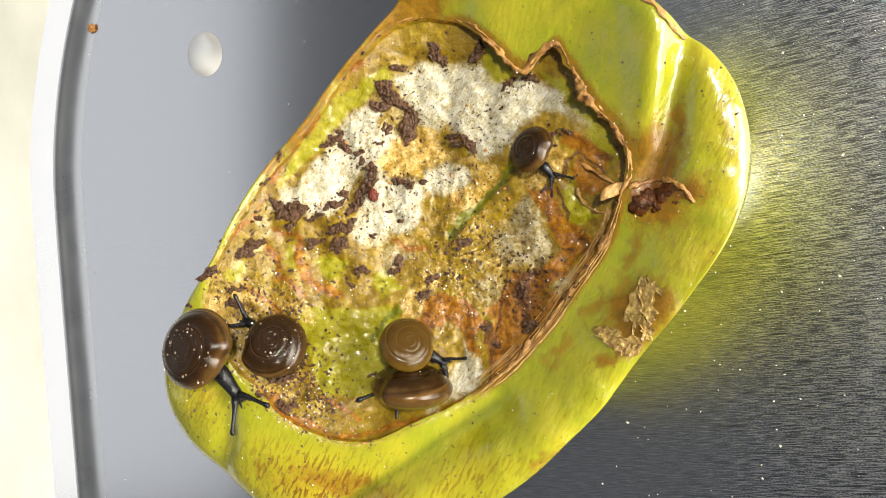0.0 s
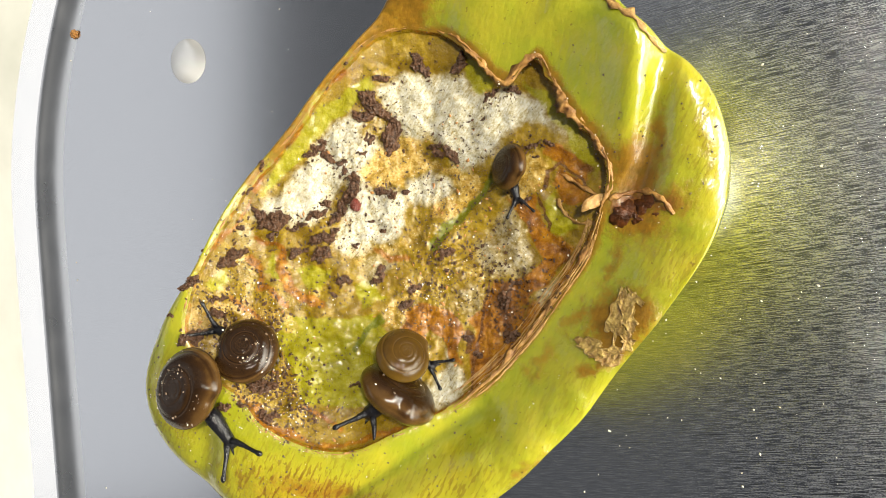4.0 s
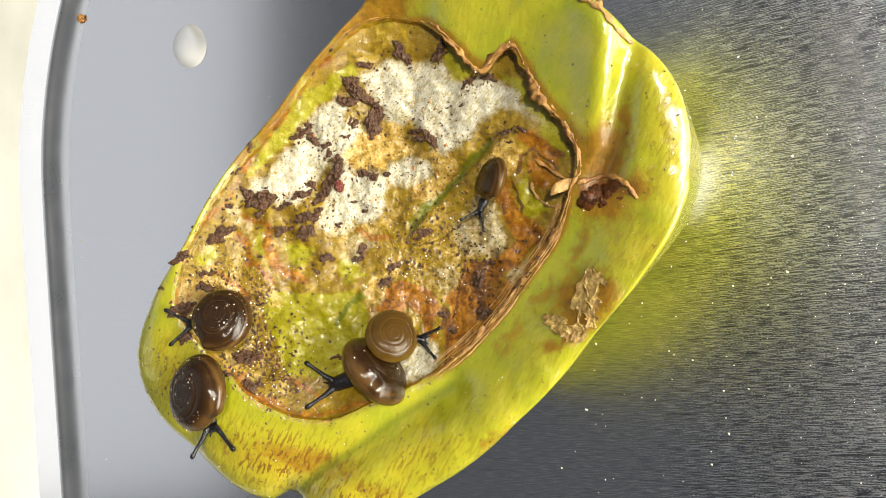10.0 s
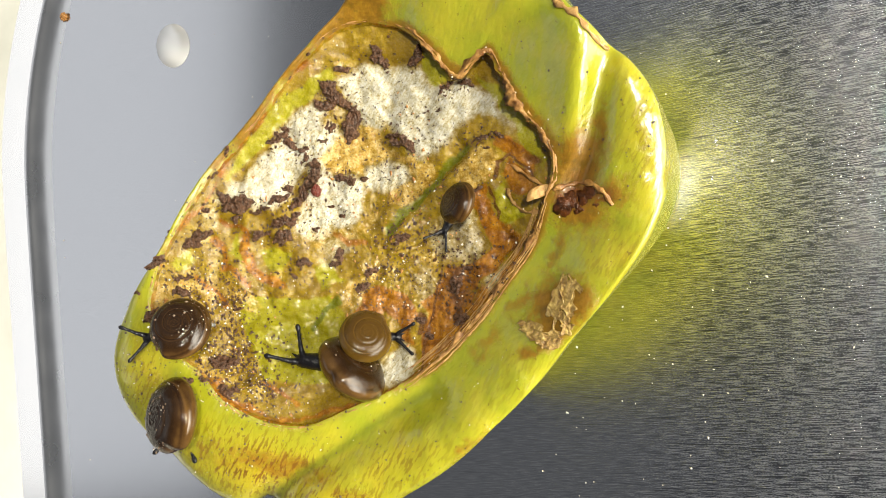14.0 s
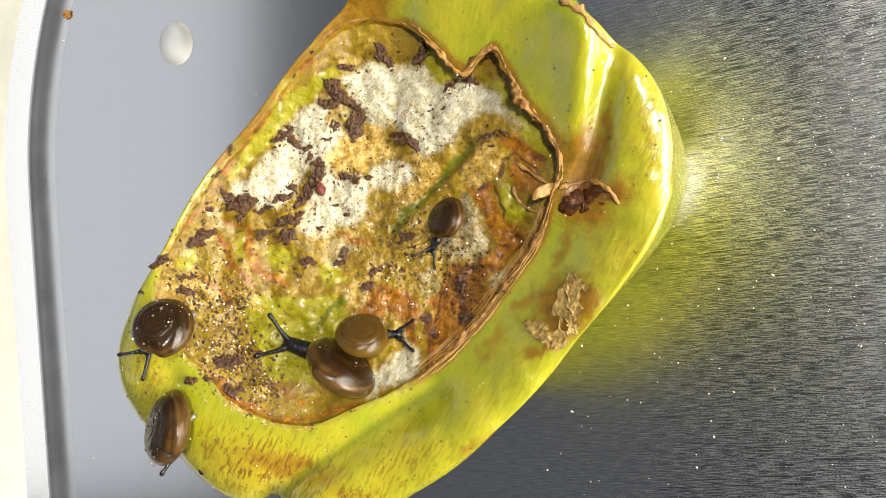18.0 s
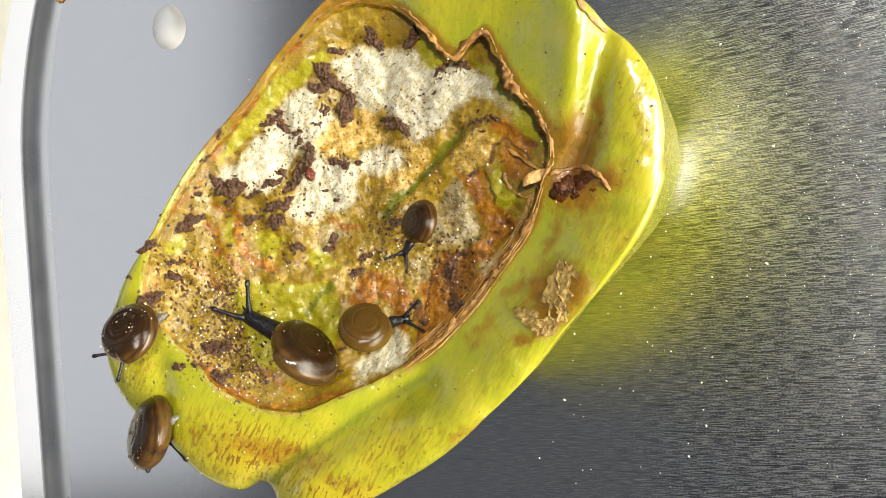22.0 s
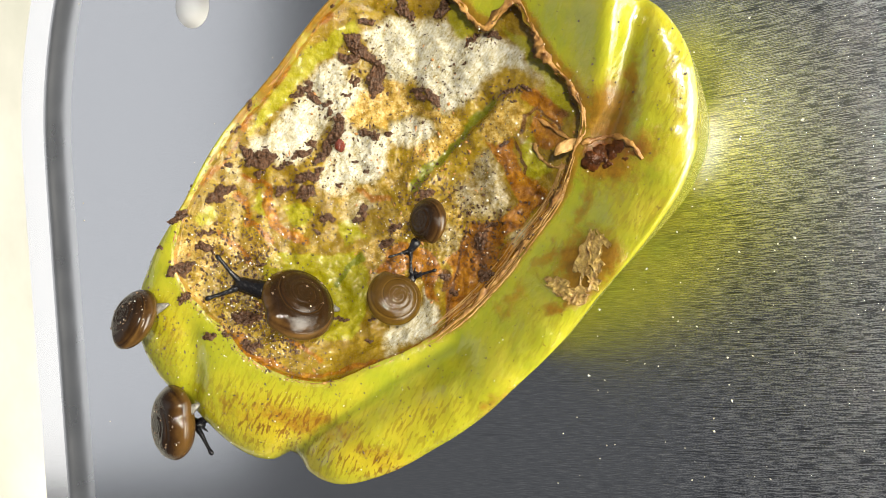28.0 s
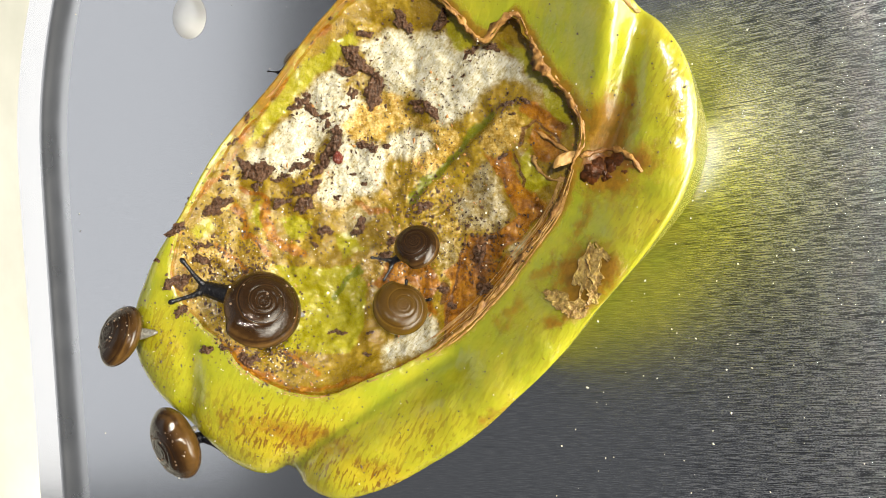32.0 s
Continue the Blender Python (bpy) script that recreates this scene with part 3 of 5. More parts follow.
CREASE = [(0.5, 14), (-1.9, 11.7), (-4.3, 9.4), (-6.6, 7.2), (-8.6, 5)]
FAINT_CREASE = [(-8.6, 5), (-11.9, 1.8), (-15.2, -0.8)]
SHORT_CREASE = [(-14.8, -3.3), (-16.4, -4.8), (-18.1, -6.5)]
ROT = [
    (12.3, 8.1, 2.3, 1.9, 0, 1), (15.4, 8.3, 2.1, 1.5, 0, 0.75), (13.2, 10.3, 2.6, 1.5, 30, 0.6),
    (-0.6, -2.4, 1.9, 3.2, 15, 0.7), (8.8, 12.3, 1.9, 1, -30, 0.7), (7.4, -1.1, 1.4, 1.2, 0, 0.5),
]
SKIN_STAIN = [
    (-24.7, 18.4, 2.3, 7.7, -35, 0.8), (-19.3, 24.9, 2.3, 5.2, -35, 0.9), (-30.3, 9.8, 1.6, 5.8, -30, 0.6),
    (-34.8, 2.5, 1.4, 3.9, -30, 0.5), (11.2, -3.6, 4, 3.7, 30, 1.1), (13.2, 7.1, 3.9, 3.9, 0, 0.85),
    (16.4, 8.3, 2.6, 1.9, 0, 0.7), (12.9, 11.3, 3.2, 4.5, -20, 1), (15.1, 14.4, 1, 4.2, 0, 0.75),
]
SIDE_STAIN = [
    (10.6, 2.3, 1.4, 3.9, -30, 0.62), (7.1, -2.7, 1.3, 3.9, -38, 0.6), (2.9, -7.9, 1.2, 3.9, -42, 0.5),
    (13.5, 5.2, 2.9, 1.8, 20, 0.62), (17, 7.4, 1.9, 1.5, 0, 0.6), (-27, -21.4, 7.7, 4.5, -10, 0.42),
    (-37.3, -12.9, 3.2, 5.8, 0, 0.36), (-20.9, -22, 8.4, 2.3, -12, 0.66), (1.5, -18.5, 3.2, 1.2, 38, 0.6),
    (-12.9, -25.1, 5.8, 1.4, -20, 0.5), (-13.2, 30, 6.1, 4.5, 30, 1.5), (-16.6, 26.8, 1.9, 3.9, -35, 0.7),
    (8, -8.2, 2.6, 1.2, 20, 0.7), (19.6, 14, 1.9, 5.2, 10, 0.3),
]
FLECK = [
    (-22.8, -22.5, 11, 4.5, -12, 1), (-12, -26.3, 9.7, 2.6, -10, 1), (-6.6, -20.9, 7.7, 3.9, 30, 0.5),
    (19.8, 13.6, 3.9, 7.1, 10, 0.4), (-38.2, -12.5, 3.9, 5.8, 0, 0.5), (6, -11.6, 7.1, 3.9, 40, 0.25),
    (15.9, 2, 3.9, 3.9, 0, 0.35),
]
GROOVES = [
    [(-23.7, -27.8), (-19.1, -23.4), (-13.9, -20), (-9.2, -16.6), (-3.8, -13.3)],
    [(15.8, 22.6), (15.3, 20.6), (14.9, 18.1), (14.4, 15.1), (13.8, 12.1), (12.6, 9.4)],
    [(9.2, -11.3), (13, -6.2)],
    [(-34.5, -11.7), (-34.2, -14.8), (-34.5, -17.8), (-35.5, -20.5)],
]
LOBE = [(13.1, 25.4), (13.6, 22.6), (13.2, 19.9), (12.4, 17.1), (11.4, 14.7)]


# underside: share of the outline's width, share of the height
BASE = ((0.02, 0.03), (0.3, 0.02), (0.62, 0.0), (0.7, 0.05), (0.765, 0.17), (0.835, 0.37), (0.9, 0.6), (0.955, 0.8))


def inside(x, y, corners, soft):
    """1 inside a polygon of the plan, 0 outside, with a soft border."""
    d = near_line(x, y, corners + corners[:1])
    odd = np.zeros(x.shape, bool)
    for (ax, ay), (bx, by) in zip(corners, corners[1:] + corners[:1]):
        if ay != by:
            odd ^= ((ay > y) != (by > y)) & (x < (bx - ax) * (y - ay) / (by - ay) + ax)
    return smooth_step(-soft, soft, np.where(odd, d, -d))


def pepper():
    n = 560
    ang = np.linspace(-np.pi, np.pi, n, endpoint=False)
    ro, zo = outline_at(ang)
    rr, zr = rim_at(ang)
    deg = np.degrees(ang)
    flap = smooth_step(FLAP[0] - 5, FLAP[0] + 3, deg) * (1 - smooth_step(FLAP[1] - 4, FLAP[1] + 5, deg))
    rr = np.minimum(rr, ro - 0.8)
    ca, sa = np.cos(ang), np.sin(ang)
    rings = []          # radius, height, kind 0 skin 1 hollow
    for f, h in BASE:
        rings.append((np.maximum(ro - 30 * (1 - f), 0.45 * ro) if f > 0.6 else ro * f, h * zo, 0, 0.0))
    for s in np.linspace(0, 1, 46):
        phi = s * np.pi / 2
        out, over = np.cos(phi) ** 0.9, np.sin(phi) ** 0.9
        rings.append((ro + (rr - ro) * (1 - out), zo + (zr - zo) * over, 0, s))
    # thickness of the skin edge, then down into the hollow; the free edge overhangs
    rings.append((rr - 0.35, zr - 0.15, 1, 0.0))
    rings.append((rr - 0.45, zr - 0.3 - 0.5 * flap, 1, 0.0))
    back = rr + flap * np.minimum(0.5, (ro - rr) * 0.1)
    rings.append((back - 0.55 * (1 - flap), zr - 0.4 - flap * 0.7, 1, 0.01))
    floor_z = 11.6
    for q in np.linspace(0.02, 0.995, 150):
        lip = smooth_step(0, 0.10, q)
        rad = (back * (1 - lip) + rr * lip) * (1 - q)
        rise = (1 - q) ** (3.2 - 1.5 * flap)
        z = floor_z + (zr - 0.5 - 0.9 * flap - floor_z) * rise
        rings.append((rad, z, 1, q))
    m = len(rings)
    X = np.array([CENTRE[0] + r * ca for r, *_ in rings])
    Y = np.array([CENTRE[1] + r * sa for r, *_ in rings])
    Z = np.array([z + 0 * ang for _, z, *_ in rings])
    inner = np.array([np.full(n, k, float) for *_, k, _ in rings])
    par = np.array([np.full(n, s, float) for *_, s in rings])
    skin = 1 - inner
    # the underside reaches straight down to the steel
    down = LIE.to_3x3().transposed() @ Vector((0, 0, -1))
    for i, (_, h, *_) in enumerate(BASE):
        for j in range(n):
            p = Vector((X[i, j], Y[i, j], zo[j]))
            gap = (LIE @ (p * MM)).z / MM
            p += down * gap * (1 - h)
            X[i, j], Y[i, j], Z[i, j] = p
    up = (np.arange(m) >= 8)[:, None] * 1.0
    phi = par * np.pi / 2
    Z += skin * up * np.sin(phi) * np.abs(np.cos(phi)) * np.clip(3.8 - (zr - zo), 0, 5) * (0.4 + 0.8 * smooth_step(2, 8, ro - rr))
    Z += 1.7 * np.exp(-(near_line(X, Y, LOBE) / 2.8) ** 2) * skin * up * (1 - par**6)
    for line, deep, wide in zip(GROOVES, (2.0, 2.1, 0.5, 0.9), (2.0, 1.5, 1.5, 1.5)):
        Z -= deep * np.exp(-(near_line(X, Y, line) / wide) ** 2) * skin * up * (1 - par**6)
    crease = near_line(X, Y, CREASE)
    Z -= inner * (0.9 * np.exp(-(crease / 0.75) ** 2) - 0.35 * np.exp(-(crease / 1.8) ** 2))
    wob = np.array([[fbm(X[i, j] * 0.16, Y[i, j] * 0.16, 3.0) for j in range(n)] for i in range(m)])
    fine = np.array([[fbm(X[i, j] * 0.7, Y[i, j] * 0.7, 9.0) for j in range(n)] for i in range(m)])
    depth = np.clip(par * 8, 0, 1) * inner
    Z += depth * (0.9 * wob + 0.22 * fine) + skin * up * (1 - par**4) * 0.25 * wob * np.clip(par * 5, 0, 1)
    X += (inner * (1 - depth)) * 0.25 * fine
    Y += (inner * (1 - depth)) * 0.25 * wob
    cut = 54        # the first ring of the hollow
    worn = 0.4 + 0.6 * smooth_step(-85, -60, deg) * (1 - smooth_step(78, 95, deg))
    edge = worn * (np.exp(-((par - 1) / 0.05) ** 2) * skin + inner * (0.75 * np.exp(-(par / 0.025) ** 2) + 0.5 * np.exp(-(par / 0.09) ** 2) * (1 - flap)))
    warp_x = np.array([[fbm(X[i, j] * 0.35, Y[i, j] * 0.35, 21.0) for j in range(n)] for i in range(m)])
    warp_y = np.array([[fbm(X[i, j] * 0.35, Y[i, j] * 0.35, 33.0) for j in range(n)] for i in range(m)])
    U, V = X + 1.1 * warp_x, Y + 1.1 * warp_y
    stain = blobs(U, V, SKIN_STAIN + SIDE_STAIN)
    stain = np.maximum(stain, 0.8 * edge)
    stain = np.maximum(stain, 0.75 * skin * np.exp(-(near_line(U, V, LINES["amber"][0][2]) / 1.3) ** 2))
    tone = {}
    U, V = X + 0.55 * warp_x, Y + 0.55 * warp_y
    for kind, rows in PATCHES.items():
        tone[kind] = np.zeros_like(X)
        for depth_of_tone, border in rows:
            tone[kind] = np.maximum(tone[kind], depth_of_tone * inside(U, V, border, 0.9 if kind == "pith" else 0.5))
    for half, depth_of_tone, course in LINES["amber"]:
        tone["amber"] = np.maximum(tone["amber"], depth_of_tone * np.exp(-(near_line(U, V, course) / half) ** 2))
    tone["amber"] = np.maximum(tone["amber"], 0.8 * edge)
    rot = blobs(U, V, ROT)
    for half, depth_of_tone, course in LINES["rot"]:
        rot = np.maximum(rot, depth_of_tone * inner * np.exp(-(near_line(U, V, course) / half) ** 2))
    seams = np.exp(-(np.minimum(near_line(U, V, CREASE), near_line(U, V, SHORT_CREASE)) / (0.5 + 0.3 * wob)) ** 2) + 0.35 * np.exp(-(near_line(X, Y, FAINT_CREASE) / 0.5) ** 2)
    values = {**tone, "stain": stain, "rot": rot, "fleck": blobs(X, Y, FLECK),
              "crease": np.where(inner > 0.5, seams, np.exp(-(near_line(X, Y, GROOVES[0]) / 0.6) ** 2))}
    thing = tagged(new("green_pepper"), "half-eaten green pepper with a stained hollow, lying on the steel tray", "pepper")
    for name, a, b, mat, lab in (("skin", 0, cut + 1, SKIN, "smooth yellow-green outer skin with tan flecks"),
                                 ("flesh", cut, m, FLESH, "wet gnawed flesh with white pith and amber stains")):
        rows = slice(a, b)
        k = b - a
        faces = grid_faces(k, n) + ([tuple(reversed(range(n)))] if a == 0 else [tuple(range((k - 1) * n, k * n))])
        me = mesh_of(name, list(zip(X[rows].ravel(), Y[rows].ravel(), Z[rows].ravel())), faces, mat)
        for key, v in values.items():
            at = me.attributes.new(key, "FLOAT", "POINT")
            at.data.foreach_set("value", v[rows].ravel().astype(np.float32))
        part(name, me, thing, lab)
    everything = list(zip(X.ravel(), Y.ravel(), Z.ravel()))
    tree = BVHTree.FromPolygons([Vector(v) for v in everything], grid_faces(m, n))
    thing.matrix_world = LIE
    return thing, tree


PEPPER_OB, TREE = pepper()


def surface(x, y):
    """Height of the pepper's upper face at a place of the plan, and its normal; the tray where there is no pepper."""
    place, normal, _, _ = TREE.ray_cast(Vector((x, y, 60)), Vector((0, 0, -1)))
    return (place.z, normal) if place else (0.0, Vector((0, 0, 1)))


# ---- dried edge round the hollow, fibres, curled strip and scab ----
def ribbon(name, path, material, around=8, seed=0.0, rough=0.25, closed=False):
    """A ragged band strung along (x, y, z, half width, half height)."""
    verts, m = [], len(path)
    for i, (x, y, z, w, h) in enumerate(path):
        a, b = path[(i - 1) % m if closed else max(i - 1, 0)], path[(i + 1) % m if closed else min(i + 1, m - 1)]
        d = Vector((b[0] - a[0], b[1] - a[1], 0)).normalized()
        side = Vector((-d.y, d.x, 0))
        for j in range(around):
            c = 2 * np.pi * j / around
            k = 1 + rough * 2.2 * fbm(x * 0.6 + 1.6 * math.cos(c), y * 0.6 + 1.6 * math.sin(c), seed, 5)
            v = Vector((x, y, z)) + side * (w * k * math.cos(c)) + Vector((0, 0, h * k * math.sin(c)))
            verts.append(tuple(v))
    if closed:
        faces = grid_faces(m, around) + [((m - 1) * around + j, (m - 1) * around + (j + 1) % around, (j + 1) % around, j) for j in range(around)]
    else:
        faces = grid_faces(m, around) + [tuple(reversed(range(around))), tuple(range((m - 1) * around, m * around))]
    return mesh_of(name, verts, faces, material)


def spline(points, n):
    """A smooth line of n points through the given ones."""
    p = np.array(points, float)
    d = np.gradient(p, axis=0)
    out = []
    for t in np.linspace(0, len(p) - 1, n):
        i = min(int(t), len(p) - 2)
        u = t - i
        out.append((2 * u**3 - 3 * u**2 + 1) * p[i] + (u**3 - 2 * u**2 + u) * d[i] + (-2 * u**3 + 3 * u**2) * p[i + 1] + (u**3 - u**2) * d[i + 1])
    return out


def dried_edge():
    path, n = [], 900
    for a in np.linspace(-np.pi, np.pi, n, endpoint=False):
        r, z = (float(v) for v in rim_at(np.array(a)))
        deg = math.degrees(a)
        right = float(smooth_step(-75, -40, deg) * (1 - smooth_step(8, 20, deg)))
        flap = float(smooth_step(12, 20, deg) * (1 - smooth_step(78, 84, deg)))
        w = 0.08 + 0.2 * right + 0.3 * flap + (0.2 + 0.15 * right + 0.25 * flap) * fbm(deg * 0.1, 5.0, 0.0)
        r = min(r, float(outline_at(np.array(a))[0]) - 0.8) + 0.3 * fbm(deg * 0.12, 0.0, 7.0) * (1 if right + flap > 0.3 else 0.4)
        path.append((CENTRE[0] + r * math.cos(a), CENTRE[1] + r * math.sin(a), z - 0.1, max(w, 0.06), 0.08 + 0.1 * flap))
    part("dried_edge", ribbon("dried_edge", path, DRY, 12, 2.0, 0.8, True), PEPPER_OB, "ragged dried brown edge of the skin")
    rnd = random.Random(12)
    rnd_w = (0.04, 0.09, 0.06, 0.13, 0.035)
    for k in range(48):
        start = rnd.uniform(-80, 2)
        a0, a1 = radians(start), radians(start + rnd.uniform(14, 34))
        off, line = rnd.uniform(-1.7, 0.5), []
        for i, a in enumerate(np.linspace(a0, min(a1, radians(16)), 60)):
            r, _ = (float(v) for v in rim_at(np.array(a)))
            r += off + 0.2 * fbm(i * 0.03, k * 3.0, 1.0)
            x, y = CENTRE[0] + r * math.cos(a), CENTRE[1] + r * math.sin(a)
            z, _ = surface(x, y)
            thin = math.sin(np.pi * (i + 0.5) / 60) ** 0.4
            line.append((x, y, z + 0.04 + 0.1 * fbm(i * 0.07, k, 4.0), rnd.uniform(0.9, 1.1) * rnd_w[k % 5] * thin, 0.035 * thin))
        part("fibre", ribbon("fibre", line, DRY_PALE if k % 3 else DRY, 6, k, 0.3), PEPPER_OB)


DRY_PALE = plain("pale_dried_fibre", (0.2, 0.088, 0.018), (0.47, 0.29, 0.095), 1300, 0.4, 0.0005)
dried_edge()

CURL = [
    (5.4, 9.5), (5.7, 8.3), (6.6, 7.2), (8.1, 6.6), (9.6, 6.8), (10.5, 7.6), (10.6, 8.8),
]
LOOP = [
    (4, 10.1), (4.2, 11.4), (5.1, 12.2), (6.4, 11.6), (7.8, 10.5), (9.3, 9.5),
]
FLAKE = [
    (7.6, 7.7), (8.3, 8.4), (9.5, 9), (10.4, 9.4),
]


def curl_and_flake():
    line = [(x, y, surface(x, y)[0] * 0.35 + 0.65 * (15 + 4 * i / 60), 0.15 + 0.1 * math.sin(i * 0.35) ** 2, 0.08) for i, (x, y) in enumerate(spline(CURL, 60))]
    part("dried_curl", ribbon("dried_curl", line, DRY_PALE, 8, 1.0, 0.7), PEPPER_OB, "pale curled strip of dried skin")
    line = [(x, y, surface(x, y)[0] * 0.4 + 0.6 * (14.5 + 3 * i / 60), 0.1 + 0.12 * math.sin(i * 0.22) ** 2, 0.16) for i, (x, y) in enumerate(spline(LOOP, 60))]
    part("dried_loop", ribbon("dried_loop", line, DRY, 8, 5.0, 0.6), PEPPER_OB, "thin brown loop of dried skin")
    pts = spline(FLAKE, 20)
    line = [(x, y, 19.2 + 0.3 * math.sin(i * 0.3), 0.06 + 0.62 * math.sin(np.pi * (i + 0.4) / 20), 0.1) for i, (x, y) in enumerate(pts)]
    part("dry_flake", ribbon("dry_flake", line, DRY_PALE, 8, 3.0, 0.1), PEPPER_OB, "small pale dry flake")


curl_and_flake()

ROT_MAT = plain("rotten_pulp", (0.012, 0.004, 0.001), (0.09, 0.025, 0.003), 1500, 0.35, 0.0003, spec=0.3)
PULP = [
    (11.4, 7.2), (13.7, 8.2), (12.2, 8.1), (12.9, 6.8), (14.7, 7.1),
]
DRY_RIM = [
    (10.4, 8.8), (12, 9.4), (13.8, 9.5), (15.3, 8.7), (16.4, 7),
]


def rotten_spot():
    for k, (x, y) in enumerate(PULP):
        verts, n, rings = [], 24, 10
        size = (1.15, 1.0, 0.8, 0.7, 0.5)[k]
        for i in range(rings):
            for j in range(n):
                b, f = 2 * np.pi * j / n, np.pi * (i + 0.02) / (rings - 0.96)
                r = size * (1 + 0.5 * fbm(math.cos(b) + 3 * k, math.sin(b), f))
                px, py = x + r * math.sin(f) * math.cos(b), y + r * math.sin(f) * math.sin(b)
                verts.append((px, py, surface(px, py)[0] - 0.12 + 0.3 * r * math.cos(f)))
        part("rotten_pulp", mesh_of("rotten_pulp", verts, [tuple(reversed(f)) for f in grid_faces(rings, n)], ROT_MAT), PEPPER_OB, "dark glossy rotten pulp")
    line = [(x, y, surface(x, y)[0] + 0.08, 0.1 + 0.22 * abs(math.sin(0.31 * i)), 0.12) for i, (x, y) in enumerate(spline(DRY_RIM, 50))]
    part("dried_fold", ribbon("dried_fold", line, DRY, 8, 9.0, 0.5), PEPPER_OB, "brown dried fold beside the rotten spot")


rotten_spot()

SEAM = [(9.7, 29.3), (10.7, 27.8), (11.8, 26.7), (13.1, 25.5), (14, 24.3), (15.2, 23.3), (16.2, 23)]
line = [(x, y, surface(x, y)[0] + 0.15, (0.5 + 0.25 * math.sin(i * 0.5)) * (1 - 0.75 * i / 70), 0.2) for i, (x, y) in enumerate(spline(SEAM, 70))]
part("dried_seam", ribbon("dried_seam", line, DRY_PALE, 8, 6.0, 0.45), PEPPER_OB, "torn dry seam along the top of the pepper")

SCAB = plain("scab_skin", (0.13, 0.05, 0.007), (0.5, 0.36, 0.1), 1100, 0.35, 0.0014, coat=0.3)
SCABS = [
    (11.1, -2.6, 0.8, 2.3, -22, 1), (8.3, -5.9, 2, 0.8, -22, 1), (10.1, -6.8, 1.5, 0.8, 30, 1),
    (11.9, -2.8, 0.7, 1.7, 24, 1), (12.7, -1.1, 0.4, 1, 38, 1), (9.9, -6.4, 1.6, 0.5, 14, 1),
    (11.7, -5.4, 0.8, 1, 0, 1), (8.5, -5.5, 0.8, 0.3, -20, 1), (10.8, -4.2, 0.6, 0.8, 40, 1),
]


def scab(cx, cy, rx, ry, ang, seed):
    """A thin flaking sheet that follows the skin and lifts at its torn edge."""
    rings, n = 9, 72
    verts = []
    for top in (1, 0):
        for i in range(rings):
            f = 1 if top == 0 and i == 0 else (i + 0.02) / (rings - 1)
            f = (i + 0.02) / (rings - 1) if top else 1 - i / (rings - 1) * 0.98
            for j in range(n):
                b = 2 * np.pi * j / n
                ragged = 1 + 0.6 * fbm(1.8 * math.cos(b) + seed, 1.8 * math.sin(b), seed, 3)
                u, v = rx * f * ragged * math.cos(b), ry * f * ragged * math.sin(b)
                c, s = math.cos(radians(ang)), math.sin(radians(ang))
                x, y = cx + u * c - v * s, cy + u * s + v * c
                z = surface(x, y)[0]
                lift = 0.06 + 0.3 * f**3 * (0.6 + fbm(x * 0.8, y * 0.8, seed)) + 0.25 * abs(fbm(x * 1.6, y * 1.6, seed + 5))
                verts.append((x, y, z + max(lift, 0.05) * (1 if top else 0.25)))
    return mesh_of("scab", verts, grid_faces(2 * rings, n), SCAB)


for k, (x, y, rx, ry, ang, _) in enumerate(SCABS):
    part("scab", scab(x, y, rx, ry, ang, 1.7 * k + 0.4), PEPPER_OB, "flaking tan scab on the skin")



# ---- soil crumbs, specks and grains on the pepper ----
def lump(name, seed, material, level=4, rough=0.75):
    bm = bmesh.new()
    bmesh.ops.create_icosphere(bm, subdivisions=level, radius=1.0)
    for v in bm.verts:
        c = v.co.normalized()
        k = 1 + rough * fbm(c.x * 1.1 + seed, c.y * 1.1, c.z * 1.1, 2) + 0.75 * rough * fbm(c.x * 3.0, c.y * 3.0 + seed, c.z * 3.0, 4)
        v.co = c * max(k, 0.35)
    me = bpy.data.meshes.new(name)
    bm.to_mesh(me)
    bm.free()
    me.materials.append(material)
    me.polygons.foreach_set("use_smooth", [False] * len(me.polygons))
    return me


# x, y, half length, half width, turn of each crumb
CRUMBS_A = [
    (-14.9, 20.9, 2.3, 1.2, -42), (-12.8, 18.9, 1.4, 0.7, -47), (-13.3, 17, 1.9, 1.2, 76), (-7.1, 15.2, 2.2, 0.9, -30),
    (-17.9, 11.6, 1.9, 1.2, 66), (-19.6, 8.8, 1.9, 0.9, 64), (-21, 6.2, 2.2, 0.9, 23), (-24.3, 4.5, 2.0, 0.7, 20),
    (-21.4, 4.2, 1.1, 1.0, 58), (-26.5, 8.2, 2.0, 1.2, 18), (-28.3, 9, 1.0, 0.8, -32), (-30, 7.6, 1.0, 0.5, 8),
    (-27.1, 6.4, 0.5, 1.1, 58), (-24.1, 7.4, 1.6, 0.6, 13), (-22, 8.7, 1.4, 0.8, 23), (-21, 10, 0.6, 0.6, -2),
    (-31.4, 4.1, 2.2, 1.0, 33), (-35.3, 1.3, 2.0, 0.9, 13), (-33.3, -0.5, 1.3, 0.6, 8),
]
